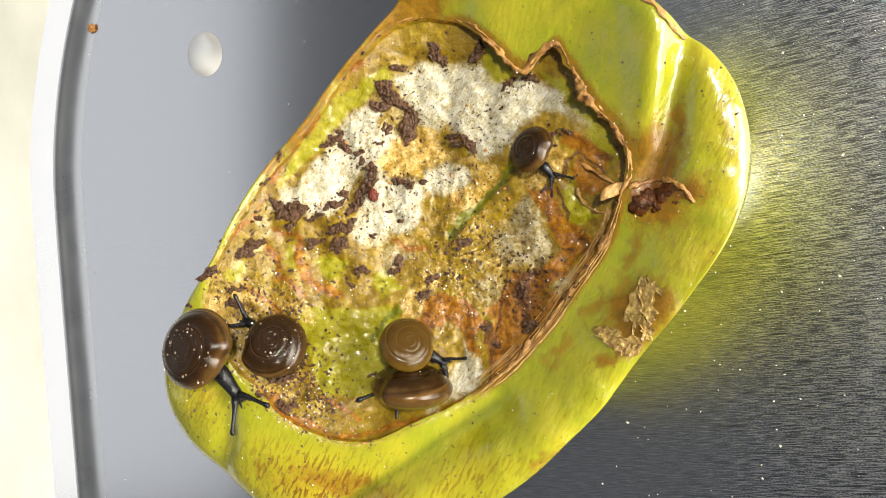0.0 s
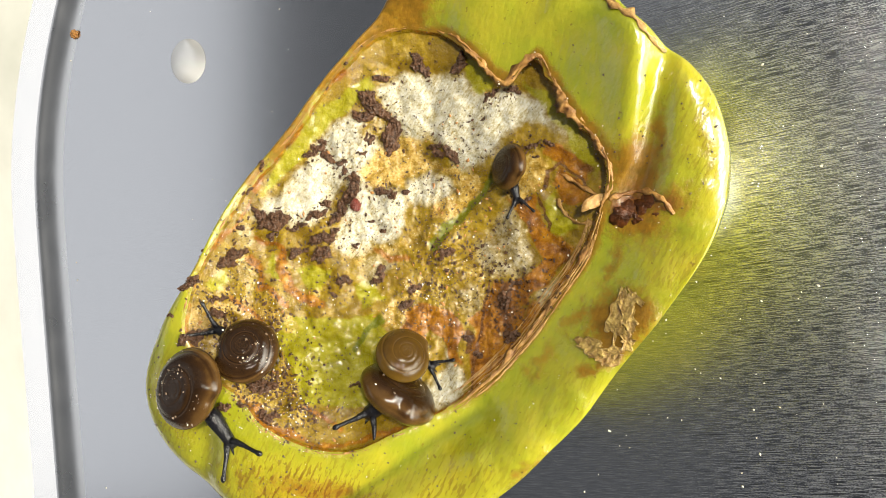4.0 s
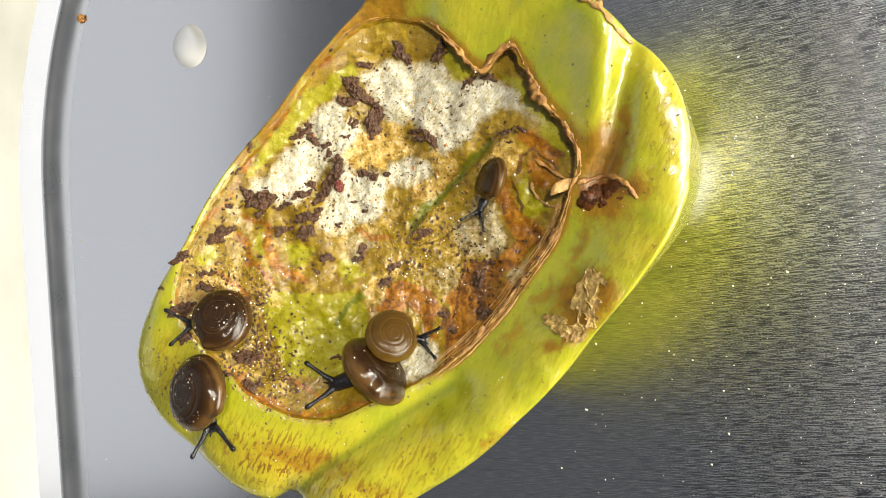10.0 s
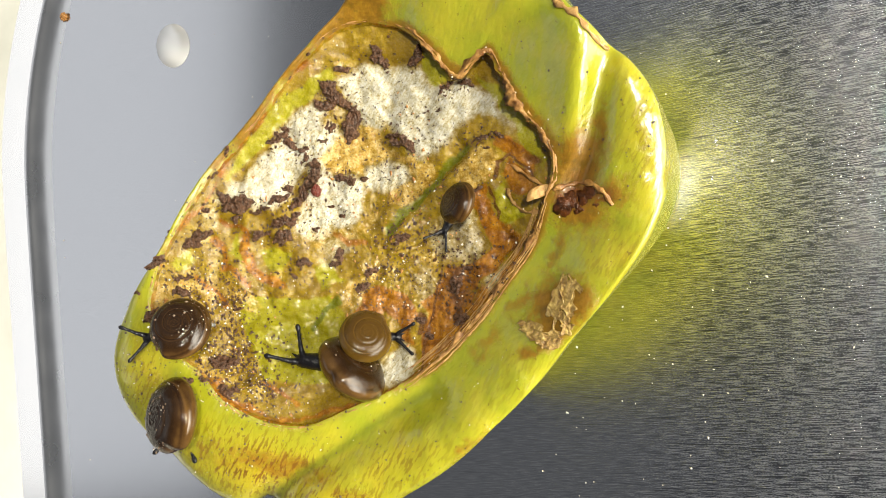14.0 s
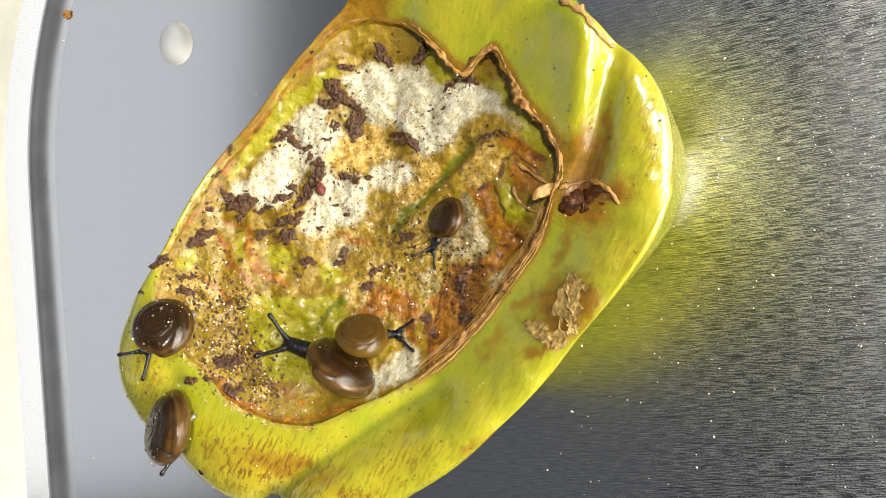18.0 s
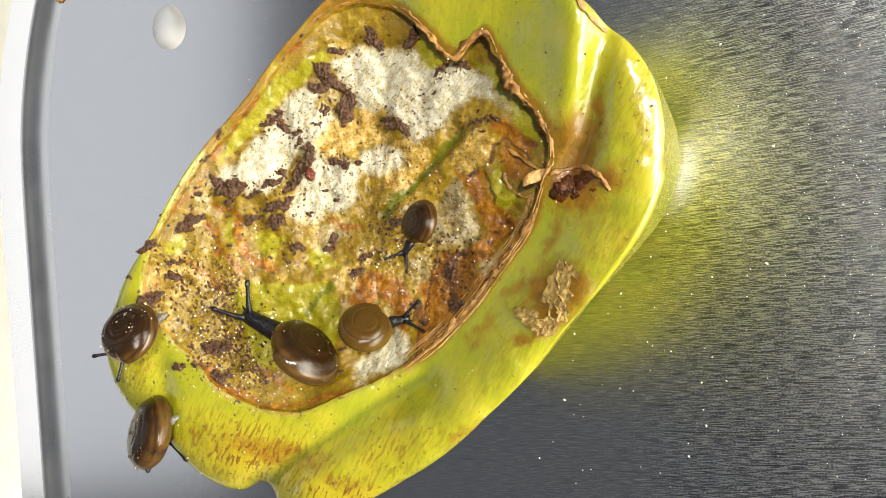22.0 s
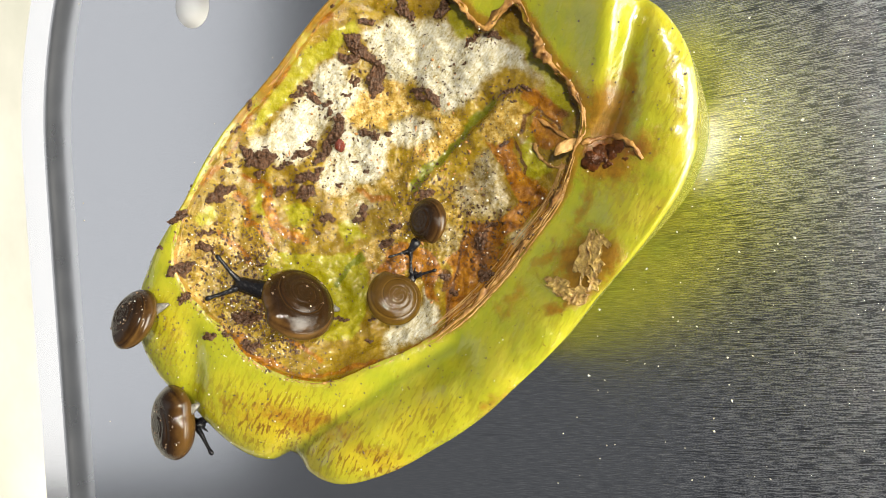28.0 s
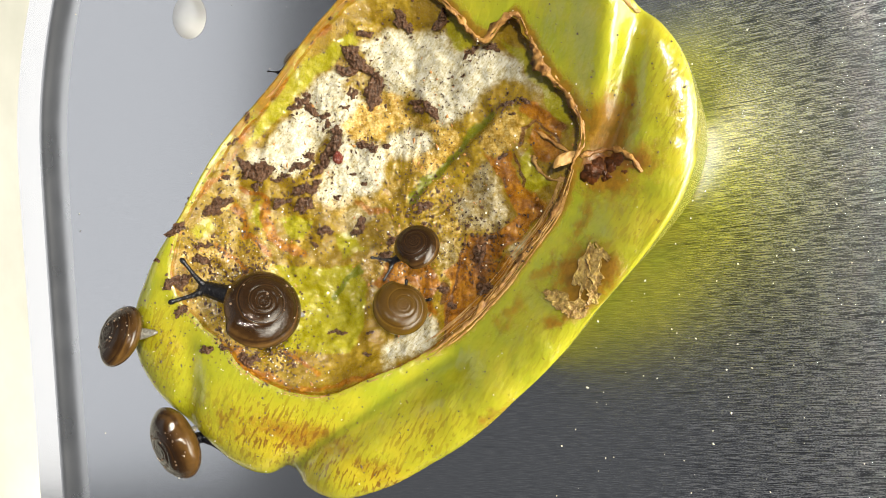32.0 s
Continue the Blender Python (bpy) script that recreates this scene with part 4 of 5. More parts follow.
CRUMBS_B = [
    (-33.4, -2.2, 1.1, 0.8, -22), (-35.9, -4.8, 1.3, 1.1, 18), (-35.1, -8.1, 0.9, 0.8, 38), (-32.1, -12.4, 0.9, 0.8, 8),
    (-28.2, -10.5, 1.7, 1.1, -2), (-27.1, -13.5, 1.3, 1.0, -22), (-26.9, -4.2, 1.0, 0.4, 8), (-30, -12.2, 0.6, 0.5, -2),
    (-23.4, -12.8, 0.7, 0.3, -2), (-20.2, -0.6, 1.5, 0.6, -17), (-19, 1.2, 0.9, 0.8, -2), (-15, 2.1, 0.7, 1.6, 78),
    (-15.4, 1, 0.9, 0.6, -2), (-14.5, 11.2, 0.9, 0.7, -2), (-13.2, 10.8, 0.6, 1.1, 78), (-21.4, 16.6, 1.1, 0.9, 28),
    (-20.6, 15.2, 1.0, 0.7, -32), (-22.4, 15.6, 1.2, 0.5, 18), (-18.9, 14.6, 0.7, 0.6, -2),
]
CRUMBS_C = [
    (-18.6, 13.7, 0.5, 0.7, 68), (-16.1, 19.8, 1.1, 1.0, 8), (-15.6, 17.2, 0.6, 1.0, 78), (-9.4, 24.9, 1.7, 1.0, -47),
    (-5.1, 24.6, 1.2, 1.0, 58), (-13.9, 23.7, 1.1, 0.7, 8), (-1.5, 20.9, 2.0, 0.5, 43), (0.9, 21.1, 0.9, 0.6, -2),
    (0.5, 14.8, 1.0, 0.4, 13), (2.7, 15.1, 1.2, 0.5, 8), (4.3, 15.1, 0.8, 0.5, -32), (0.7, 0.5, 1.1, 0.6, 8),
    (-0.7, -1.4, 0.9, 1.2, 78), (-0.1, -5.2, 0.9, 0.9, -2), (-7.1, 4.3, 1.0, 0.8, -2), (-7.7, 3.3, 1.6, 0.5, 13),
    (-10.9, -0, 0.9, 0.7, 28), (-12.1, -1.5, 1.1, 0.8, 28), (-27.6, 14.5, 0.5, 0.5, 48),
]
CRUMBS_D = [
    (-29.3, 11.6, 0.9, 0.5, 38), (-17.4, 25.2, 0.4, 0.4, -2), (-19.9, 22.8, 0.5, 0.3, 43), (-17.4, -10.6, 1.5, 0.6, 8),
    (-13.3, -10.4, 0.6, 0.5, -2), (-13.5, -13, 0.6, 0.5, -2), (-5, -5.4, 0.8, 0.6, -2), (-3.8, -7.3, 0.6, 0.6, -2),
    (-11.6, 11.1, 0.5, 0.5, -2), (2, 9.4, 0.7, 0.5, 38), (-16.5, 15.6, 0.7, 0.5, 18), (-15.8, 7.8, 0.5, 0.4, -2),
    (-14.5, 6.8, 0.5, 0.4, -2), (-17.7, 5.2, 0.5, 0.5, -2), (-23, 15.6, 0.5, 0.3, -2), (-32.2, -3.8, 0.5, 0.3, 18),
    (-38.3, -2.2, 0.5, 0.4, -2),
]


def clump(name, a, b, turn, place, rnd):
    """A ragged crumb: small knobbly grains packed along its length, each resting on the surface below it."""
    bm = bmesh.new()
    x0, y0 = place
    zero = surface(x0, y0)[0]
    count = max(4, min(16, int(3 + 5 * a * b)))
    c, s = math.cos(radians(turn)), math.sin(radians(turn))
    for k in range(count):
        f = (k + 0.5) / count * 2 - 1
        side = rnd.uniform(-0.62, 0.62) * b * (1 - f * f) ** 0.5
        u, v = 0.85 * a * f, side
        r = min(a, b) * rnd.uniform(0.4, 0.66) * (1 - 0.3 * abs(f))
        x, y = u * c - v * s, u * s + v * c
        z = max(surface(x0 + x, y0 + y)[0] - zero, -1.2)
        got = bmesh.ops.create_icosphere(bm, subdivisions=3 if r > 0.22 else 2, radius=1.0)["verts"]
        seed, long, spin = rnd.uniform(0, 90), rnd.uniform(1.0, 1.7), rnd.uniform(-0.5, 0.5) + radians(turn)
        for w in got:
            d = w.co.normalized()
            q = r * max(1 + 0.75 * fbm(d.x * 1.3 + seed, d.y * 1.3, d.z * 1.3, 2) + 0.5 * fbm(d.x * 3.4, d.y * 3.4 + seed, d.z * 3.4, 3), 0.4)
            dx, dy = d.x * q * long, d.y * q
            w.co = Vector((x + dx * math.cos(spin) - dy * math.sin(spin), y + dx * math.sin(spin) + dy * math.cos(spin), z + 0.45 * r + 0.8 * d.z * q)) * MM
    raw = bpy.data.meshes.new(name)
    bm.to_mesh(raw)
    bm.free()
    # grow the grains together into one closed skin and keep its largest piece
    rough_ob = bpy.data.objects.new(name, raw)
    scene.collection.objects.link(rough_ob)
    fuse = rough_ob.modifiers.new("fuse", "REMESH")
    fuse.mode, fuse.voxel_size = "VOXEL", max(0.045, 0.055 * min(a, b)) * MM
    me = bpy.data.meshes.new_from_object(rough_ob.evaluated_get(bpy.context.evaluated_depsgraph_get()))
    bpy.data.objects.remove(rough_ob)
    bpy.data.meshes.remove(raw)
    bm = bmesh.new()
    bm.from_mesh(me)
    left, pieces = set(bm.verts), []
    while left:
        todo, piece = [left.pop()], []
        while todo:
            v = todo.pop()
            piece.append(v)
            for e in v.link_edges:
                w = e.other_vert(v)
                if w in left:
                    left.remove(w)
                    todo.append(w)
        pieces.append(piece)
    pieces.sort(key=len)
    for piece in pieces[:-1]:
        bmesh.ops.delete(bm, geom=piece, context="VERTS")
    bm.to_mesh(me)
    bm.free()
    me.name = name
    me.materials.clear()
    me.materials.append(SOIL)
    me.polygons.foreach_set("use_smooth", [True] * len(me.polygons))
    return me, zero


def crumbs():
    rnd = random.Random(4)
    for x, y, a, b, turn in CRUMBS_A + CRUMBS_B + CRUMBS_C + CRUMBS_D:
        me, z = clump("soil_crumb", 0.92 * a, 0.8 * b, turn, (x, y), rnd)
        ob = new("soil_crumb", me)
        ob.matrix_world = LIE @ Matrix.Translation((x * MM, y * MM, z * MM))
        size = "long" if a > 1.7 * b and a > 1.2 else "large" if a > 1.3 else "small"
        tagged(ob, f"{size} ragged damp dark brown soil crumb lying on the pepper", "soil crumb", "soil crumbs on the pepper")
    # a reddish seed caught in the soil
    x, y = -17.4, 9.7
    ob = new("red_seed", lump("red_seed", 2.0, plain("red_seed_skin", (0.07, 0.009, 0.004), (0.16, 0.022, 0.008), 900, 0.25, 0.0001, sss=0.2, coat=0.4), 4, 0.2))
    ob.matrix_world = LIE @ Matrix.Translation((x * MM, y * MM, (surface(x, y)[0] + 0.45) * MM)) @ Matrix.Diagonal((0.6 * MM, 0.7 * MM, 0.55 * MM, 1))
    tagged(ob, "small glossy dark red seed stuck in the soil", "seed")


crumbs()


def scatter(name, count, spots, sizes, material, label, category, seed, long=1.0, hollow=True):
    """Many tiny angular bits in one mesh, strewn over soft spots of the plan: x, y, spread, share."""
    rnd = random.Random(seed)
    verts, faces = [], []
    weights = [s[3] for s in spots]
    while count > 0:
        cx, cy, sp, _ = rnd.choices(spots, weights)[0]
        x, y = rnd.gauss(cx, sp), rnd.gauss(cy, sp)
        z, _ = surface(x, y)
        if z < 6:
            continue
        dx, dy = x - CENTRE[0], y - CENTRE[1]
        if hollow and math.hypot(dx, dy) > 0.3 + float(rim_at(np.array(math.atan2(dy, dx)))[0]):
            continue
        if hollow and any(inside(np.array([x]), np.array([y]), border, 0.6)[0] > 0.5 for _, border in PATCHES["green"]) and rnd.random() < 0.72:
            continue
        count -= 1
        r = sizes[0] * (sizes[1] / sizes[0]) ** (rnd.random() ** 2)
        t = rnd.uniform(0, 6.28)
        st = rnd.uniform(1.0, long)
        k = len(verts)
        for dx, dy, dz in ((1, 0, 0), (0, 1, 0), (-1, 0, 0), (0, -1, 0), (0, 0, 1), (0, 0, -1)):
            j = rnd.uniform(0.6, 1.25)
            u, v = dx * r * st * j, dy * r * j
            verts.append((x + u * math.cos(t) - v * math.sin(t), y + u * math.sin(t) + v * math.cos(t), z + 0.4 * r + dz * r * 0.8 * j))
        for a, b in ((0, 1), (1, 2), (2, 3), (3, 0)):
            faces.append((k + a, k + b, k + 4))
            faces.append((k + b, k + a, k + 5))
    ob = tagged(new(name, mesh_of(name, verts, faces, material, False)), label, category, kind="stuff")
    ob.matrix_world = LIE


GRAIN = plain("sand_grain", (0.6, 0.52, 0.38), (0.85, 0.82, 0.74), 3000, 0.25, 0.0001, sss=0.2, coat=0.3)
DIRT = plain("soil_dust", (0.02, 0.012, 0.008), (0.09, 0.05, 0.03), 3000, 0.6, 0.0001)
DUN = plain("dun_soil_bits", (0.05, 0.032, 0.02), (0.22, 0.15, 0.1), 3000, 0.5, 0.0001)
AMBER = plain("amber_bits", (0.2, 0.08, 0.015), (0.45, 0.22, 0.06), 3000, 0.4, 0.0001)
ALL_OVER = [(-10, 4, 13, 3), (-22, 4, 9, 2), (-28, -6, 6, 3), (-26, -12, 5, 2), (0, 6, 6, 1.5), (-14, 18, 8, 2), (-4, 10, 5, 1.5), (-8, -2, 4, 1.5)]
scatter("soil_dust", 3900, ALL_OVER, (0.03, 0.13), DIRT, "fine black soil specks strewn over the pepper", "soil", 1, 2.4)
scatter("stray_dust", 260, ALL_OVER, (0.05, 0.13), DIRT, "fine dark soil specks strewn over the pepper's edge", "soil", 11, 2.0, False)
scatter("soil_bits", 1500, [(x, y, 0.75 * max(a, b), a) for x, y, a, b, _ in CRUMBS_A + CRUMBS_B + CRUMBS_C], (0.05, 0.2), SOIL, "loose dark soil bits strewn round the crumbs", "soil", 7, 2.2)
scatter("loose_soil", 1800, [(-29, -5, 3.2, 2), (-26, -11, 3, 3), (-31, -1, 3, 1), (-23, -10, 2.5, 1.5), (0, -1, 2.5, 1), (-7, 3, 2.5, 1)], (0.06, 0.24), SOIL, "loose damp soil strewn on the pepper near the snails", "soil", 9, 1.8)
# the first four spots stand for droplet beads along the flap edge
scatter("grains_and_beads", 540, [(6.9, 18.2, 0.7, 0.3), (9.5, 14, 0.7, 0.3), (0, 22, 0.8, 0.3), (4, 23.3, 0.8, 0.3), (-28, -8, 5, 3), (-25, -13, 4, 2), (-9, 2, 4, 2), (3, 4, 6, 1), (-16, 6, 10, 2), (-32, -2, 4, 1.5)], (0.04, 0.17), GRAIN, "pale glassy sand grains strewn over the pepper, and droplet beads along its flap edge", "sand", 2, 1.3)
scatter("amber_bits", 300, ALL_OVER, (0.06, 0.22), AMBER, "tiny amber flesh bits strewn over the pepper", "flesh bits", 3, 2.0)
scatter("skin_grains", 170, [(-36, -6, 5, 2), (-34, -16, 5, 2), (-20, -22, 8, 1.5), (2, -12, 7, 1), (14, 10, 5, 0.8)], (0.03, 0.1), GRAIN, "tiny pale grains strewn over the green skin", "sand", 13, 1.4, False)
scatter("skin_specks", 380, [(-22, -22, 7, 2), (-8, -20, 6, 1), (-38, -12, 3, 1.5), (18, 14, 4, 1)], (0.05, 0.14), DIRT, "fine dark specks strewn over the green skin", "soil", 5, 2.0, False)


# ---- on the tray: a water drop, specks and scratches ----
def water_drop():
    m, nt, p = nodes_of("water")
    nt.nodes.remove(p)
    clear, shine = nt.nodes.new("ShaderNodeBsdfTransparent"), nt.nodes.new("ShaderNodeBsdfGlossy")
    clear.inputs["Color"].default_value = (0.93, 0.94, 0.95, 1)
    shine.inputs["Roughness"].default_value = 0.03
    blend, edge = nt.nodes.new("ShaderNodeMixShader"), add(nt, "ShaderNodeFresnel", IOR=1.33)
    # white diffuse share painted in for window light gathered in the drop
    glow_white, glow_mix = nt.nodes.new("ShaderNodeBsdfDiffuse"), nt.nodes.new("ShaderNodeMixShader")
    glow_white.inputs["Color"].default_value = (0.9, 0.9, 0.9, 1)
    nt.links.new(grey(nt, noise_tex(nt, coords(nt), 90, 1, 0.4), 0.3, 0.7, 0.25, 0.75), glow_mix.inputs[0])
    nt.links.new(clear.outputs[0], glow_mix.inputs[1])
    nt.links.new(glow_white.outputs[0], glow_mix.inputs[2])
    nt.links.new(edge.outputs[0], blend.inputs[0])
    nt.links.new(glow_mix.outputs[0], blend.inputs[1])
    nt.links.new(shine.outputs[0], blend.inputs[2])
    nt.links.new(blend.outputs[0], nt.nodes["Material Output"].inputs["Surface"])
    verts, n, rings = [], 48, 16
    for i in range(rings):
        f = i / (rings - 1)
        for j in range(n):
            b = 2 * np.pi * j / n
            r = 4.4 * (1 + 0.05 * math.cos(2 * b + 0.6)) * max(1 - f, 0.001) ** 0.5
            verts.append((r * math.cos(b), r * math.sin(b), 0.03 + 1.5 * f))
    ob = new("water_drop", mesh_of("water_drop", verts, grid_faces(rings, n) + [tuple(range((rings - 1) * n, rings * n))], m))
    ob.visible_shadow = False
    ob.location = (-67.9 * MM, 38.5 * MM, 0)
    tagged(ob, "round clear water drop on the steel tray", "water drop")


water_drop()


def tray_bits():
    rnd = random.Random(8)
    verts, faces = [], []
    spots = [(15.7, -21.7), (12.0, -31.3), (17.0, -11.6), (36.7, -22.2), (43.5, 0.7), (43.6, 16.0), (36.2, 29.4), (-93.4, -47.7), (-101.1, -4.5), (-101.8, 41.4), (-101.4, -0.8), (34.5, -26.9), (35.8, -16.3)]
    spots = [(x, y, 0.17) for x, y in spots]
    spots += [(rnd.uniform(10, 62), rnd.uniform(-45, 45), rnd.uniform(0.04, 0.13)) for _ in range(170)]
    spots += [(rnd.uniform(-78, -20), rnd.uniform(-40, 60), rnd.uniform(0.04, 0.12)) for _ in range(40)]
    for x, y, r in spots:
        k = len(verts)
        st, t = rnd.uniform(1, 1.8), rnd.uniform(0, 6.28)
        for dx, dy, dz in ((1, 0, 0), (0, 1, 0), (-1, 0, 0), (0, -1, 0), (0, 0, 1), (0, 0, -0.2)):
            u, v = dx * r * st, dy * r
            verts.append((x + u * math.cos(t) - v * math.sin(t), y + u * math.sin(t) + v * math.cos(t), 0.02 + dz * r * 0.7 + r * 0.15))
        for a, b in ((0, 1), (1, 2), (2, 3), (3, 0)):
            faces.append((k + a, k + b, k + 4))
            faces.append((k + b, k + a, k + 5))
    tagged(new("tray_dust", mesh_of("tray_dust", verts, faces, GRAIN)), "pale dust specks on the steel tray", "dust", kind="stuff")
    ob = new("brown_speck", lump("brown_speck", 5.0, AMBER, 3, 0.5))
    ob.matrix_world = Matrix.Translation((-100.3 * MM, 46.7 * MM, 0.35 * MM)) @ Matrix.Diagonal((0.95 * MM, 0.8 * MM, 0.5 * MM, 1))
    tagged(ob, "small brown crumb on the steel tray", "crumb")

    tan = plain("tan_peel", (0.45, 0.3, 0.1), (0.62, 0.46, 0.2), 400, 0.5, 0.0003)
    x, y = -93.1, -68.4
    ob = new("tan_peel", lump("tan_peel", 9.0, tan, 3, 0.3))
    ob.matrix_world = Matrix.Translation((x * MM, y * MM, 0.5 * MM)) @ Matrix.Diagonal((4.6 * MM, 1.9 * MM, 0.7 * MM, 1))
    tagged(ob, "small flat tan piece of peel on the steel tray", "peel")


tray_bits()


# ---- snails ----
def shell_mesh(size, material, growth=1.8):
    """A low glossy coil, apex up, mouth towards +x: a lens-shaped body whose whorls swell between a spiral suture."""
    n, top, low = 150, 110, 14
    big = size / 1.9
    verts, g, band = [], [], []

    def add_vert(rho, phi, under):
        turn = phi / (2 * np.pi)
        edge = big * (1 - 0.17 * float(smooth_step(0.45, 0.95, rho)) * (turn - float(smooth_step(0.93, 1.0, turn))))
        s = math.log(max(rho, 0.02)) / math.log(growth) + turn
        frac = s - math.floor(s)
        wide = rho * (1 - 1 / growth)
        z = 0.44 * big * (1 - rho**2.3) ** 0.6
        if under:
            z = -0.40 * big * (1 - rho**2.6) ** 0.5 * (1 - 0.5 * math.exp(-(rho / 0.16) ** 2))
        else:
            z += big * 0.1 * wide * (math.sin(np.pi * frac) ** 0.7) * (1 - rho**8)
        a = phi + radians(60)
        verts.append((edge * rho * math.cos(a), edge * rho * math.sin(a), z))
        g.append(turn * 3 - math.log(max(rho, 0.02)))
        band.append(0.75 if under else 0.12 + 0.25 * frac**2 + 0.3 * math.exp(-((frac - 0.08) / 0.05) ** 2) - 0.3 * math.exp(-((frac - 0.96) / 0.05) ** 2) + 0.42 * float(smooth_step(0.74, 1.0, rho)))

    for i in range(top):
        for j in range(n):
            add_vert(0.015 + 0.985 * math.sin(0.5 * np.pi * (i + 0.001) / (top - 1)), 2 * np.pi * j / n, False)
    for i in range(1, low):
        for j in range(n):
            add_vert(math.cos(0.5 * np.pi * i / (low - 0.9)), 2 * np.pi * j / n, True)
    m = top + low - 1
    faces = [tuple(reversed(f)) for f in grid_faces(m, n)] + [tuple(range(n)), tuple(reversed(range((m - 1) * n, m * n)))]
    me = mesh_of("shell", verts, faces, material)
    for key, v in (("growth", g), ("band", band)):
        me.attributes.new(key, "FLOAT", "POINT").data.foreach_set("value", np.array(v, np.float32))
    return me


def shell_dirt(size, count, seed):
    """Tiny soil and sand bits that stick to the upper side of a shell."""
    rnd = random.Random(seed)
    big, verts, faces = size / 1.9, [], []
    for _ in range(count):
        rho, a = 0.15 + 0.8 * rnd.random() ** 0.7, rnd.gauss(2.6, 1.5)
        x, y = 0.93 * big * rho * math.cos(a), 0.93 * big * rho * math.sin(a)
        z = 0.44 * big * (1 - rho**2.3) ** 0.6 + 0.02 * big
        r, k = 0.05 * 4.5 ** (rnd.random() ** 2), len(verts)
        for dx, dy, dz in ((1, 0, 0), (0, 1, 0), (-1, 0, 0), (0, -1, 0), (0, 0, 1), (0, 0, -1)):
            j = r * rnd.uniform(0.6, 1.4)
            verts.append((x + dx * j, y + dy * j, z + dz * j * 0.7))
        for p, q in ((0, 1), (1, 2), (2, 3), (3, 0)):
            faces += [(k + p, k + q, k + 4), (k + q, k + p, k + 5)]
    return mesh_of("soil_crust", verts, faces, DUN if seed % 2 else GRAIN, False)


def loft(name, sections, material, around=14):
    """Ellipses (x, y, z, half width, half height) strung along a path, with closed ends."""
    verts = []
    for x, y, z, w, h in sections:
        for j in range(around):
            b = 2 * np.pi * j / around
            verts.append((x, y + w * math.cos(b), z + h * math.sin(b)))
    m = len(sections)
    faces = grid_faces(m, around) + [tuple(reversed(range(around))), tuple(range((m - 1) * around, m * around))]
    return mesh_of(name, verts, faces, material)


def snail(size, material, label, neck_back=2.2, dirt=0, stout=1.0):
    ob = tagged(new("snail"), label, "snail", "snails on the pepper")
    s = size / 7.5
    shell = part("shell", shell_mesh(size, material), ob)
    if dirt:
        part("soil_crust", shell_dirt(size, dirt, 3), shell, "brown soil bits stuck to the shell")
        part("sand_crust", shell_dirt(size, dirt // 4, 4), shell, "pale sand grains stuck to the shell")
    foot = [(-3.4, 0, 0.15, 0.15, 0.1), (-2.8, 0, 0.25, 0.38, 0.22), (-1.8, 0, 0.4, 0.65, 0.4), (-0.6, 0, 0.5, 0.85, 0.5),
            (0.1, 0, 0.45, 0.6, 0.4), (0.4, 0, 0.4, 0.3, 0.25)]
    part("foot", loft("foot", [tuple(v * s for v in r) for r in foot], SOLE), ob, "pale grey translucent foot")
    neck = [(-neck_back, 0, 0.1, 0.66, 0.55), (-0.72 * neck_back, 0, 0.05, 0.82, 0.72), (-0.45 * neck_back, 0, 0, 0.7, 0.68), (-0.6, 0, 0, 0.58, 0.58), (0, 0, 0, 0.55, 0.52),
            (0.5, 0, -0.1, 0.46, 0.4), (0.8, 0, -0.2, 0.25, 0.2)]
    head = part("head", loft("head", [(x * s, y * s, z * s, w * s * stout, h * s * stout) for x, y, z, w, h in neck], BODY), ob, "glossy blue-black head and neck")
    for side in (1, -1):
        feeler = [(-0.3, 0, 0, 0.34, 0.34), (0.25, 0.03, 0.03, 0.3, 0.3), (0.85, 0.06, 0.06, 0.23, 0.23), (1.7, 0, 0.1, 0.18, 0.18), (2.45, -0.04, 0.12, 0.18, 0.18),
                  (2.7, -0.05, 0.12, 0.25, 0.25), (2.95, -0.05, 0.12, 0.24, 0.24), (3.12, -0.05, 0.12, 0.1, 0.1)]
        f = part("eye_stalk", loft("eye_stalk", [tuple(v * s for v in r) for r in feeler], BODY, 10), head)
        f.matrix_basis = pose(0.3 * s * MM, side * 0.4 * s * MM, 0.25 * s * MM, 0, -12, side * 36)
        low = [(0, 0, 0, 0.16, 0.14), (0.35, 0, 0, 0.11, 0.1), (0.7, 0, -0.02, 0.05, 0.05)]
        f = part("feeler", loft("feeler", [tuple(v * s for v in r) for r in low], BODY, 8), head)
        f.matrix_basis = pose(0.6 * s * MM, side * 0.28 * s * MM, -0.2 * s * MM, 0, 10, side * 24)
    return ob


BIG = snail(9.2, SHELL_DARK, "dark brown glossy snail crawling over the pepper's edge", 3.4, 90)
ROUND = snail(7.4, SHELL_DARK, "brown glossy snail with a coiled shell on the pepper", 2.8, 60)
HONEY = snail(6.3, SHELL_PALE, "honey-brown snail with black feelers on pale flesh")
LONG = snail(9.3, SHELL_DARK, "dark snail stretching its black neck across the pepper", 5.0, 36, 1.3)
SMALL = snail(5.3, SHELL_DARK, "small dark snail among amber stains in the pepper")

TINY = snail(3.2, SHELL_PALE, "tiny snail peeping over the far edge of the pepper")

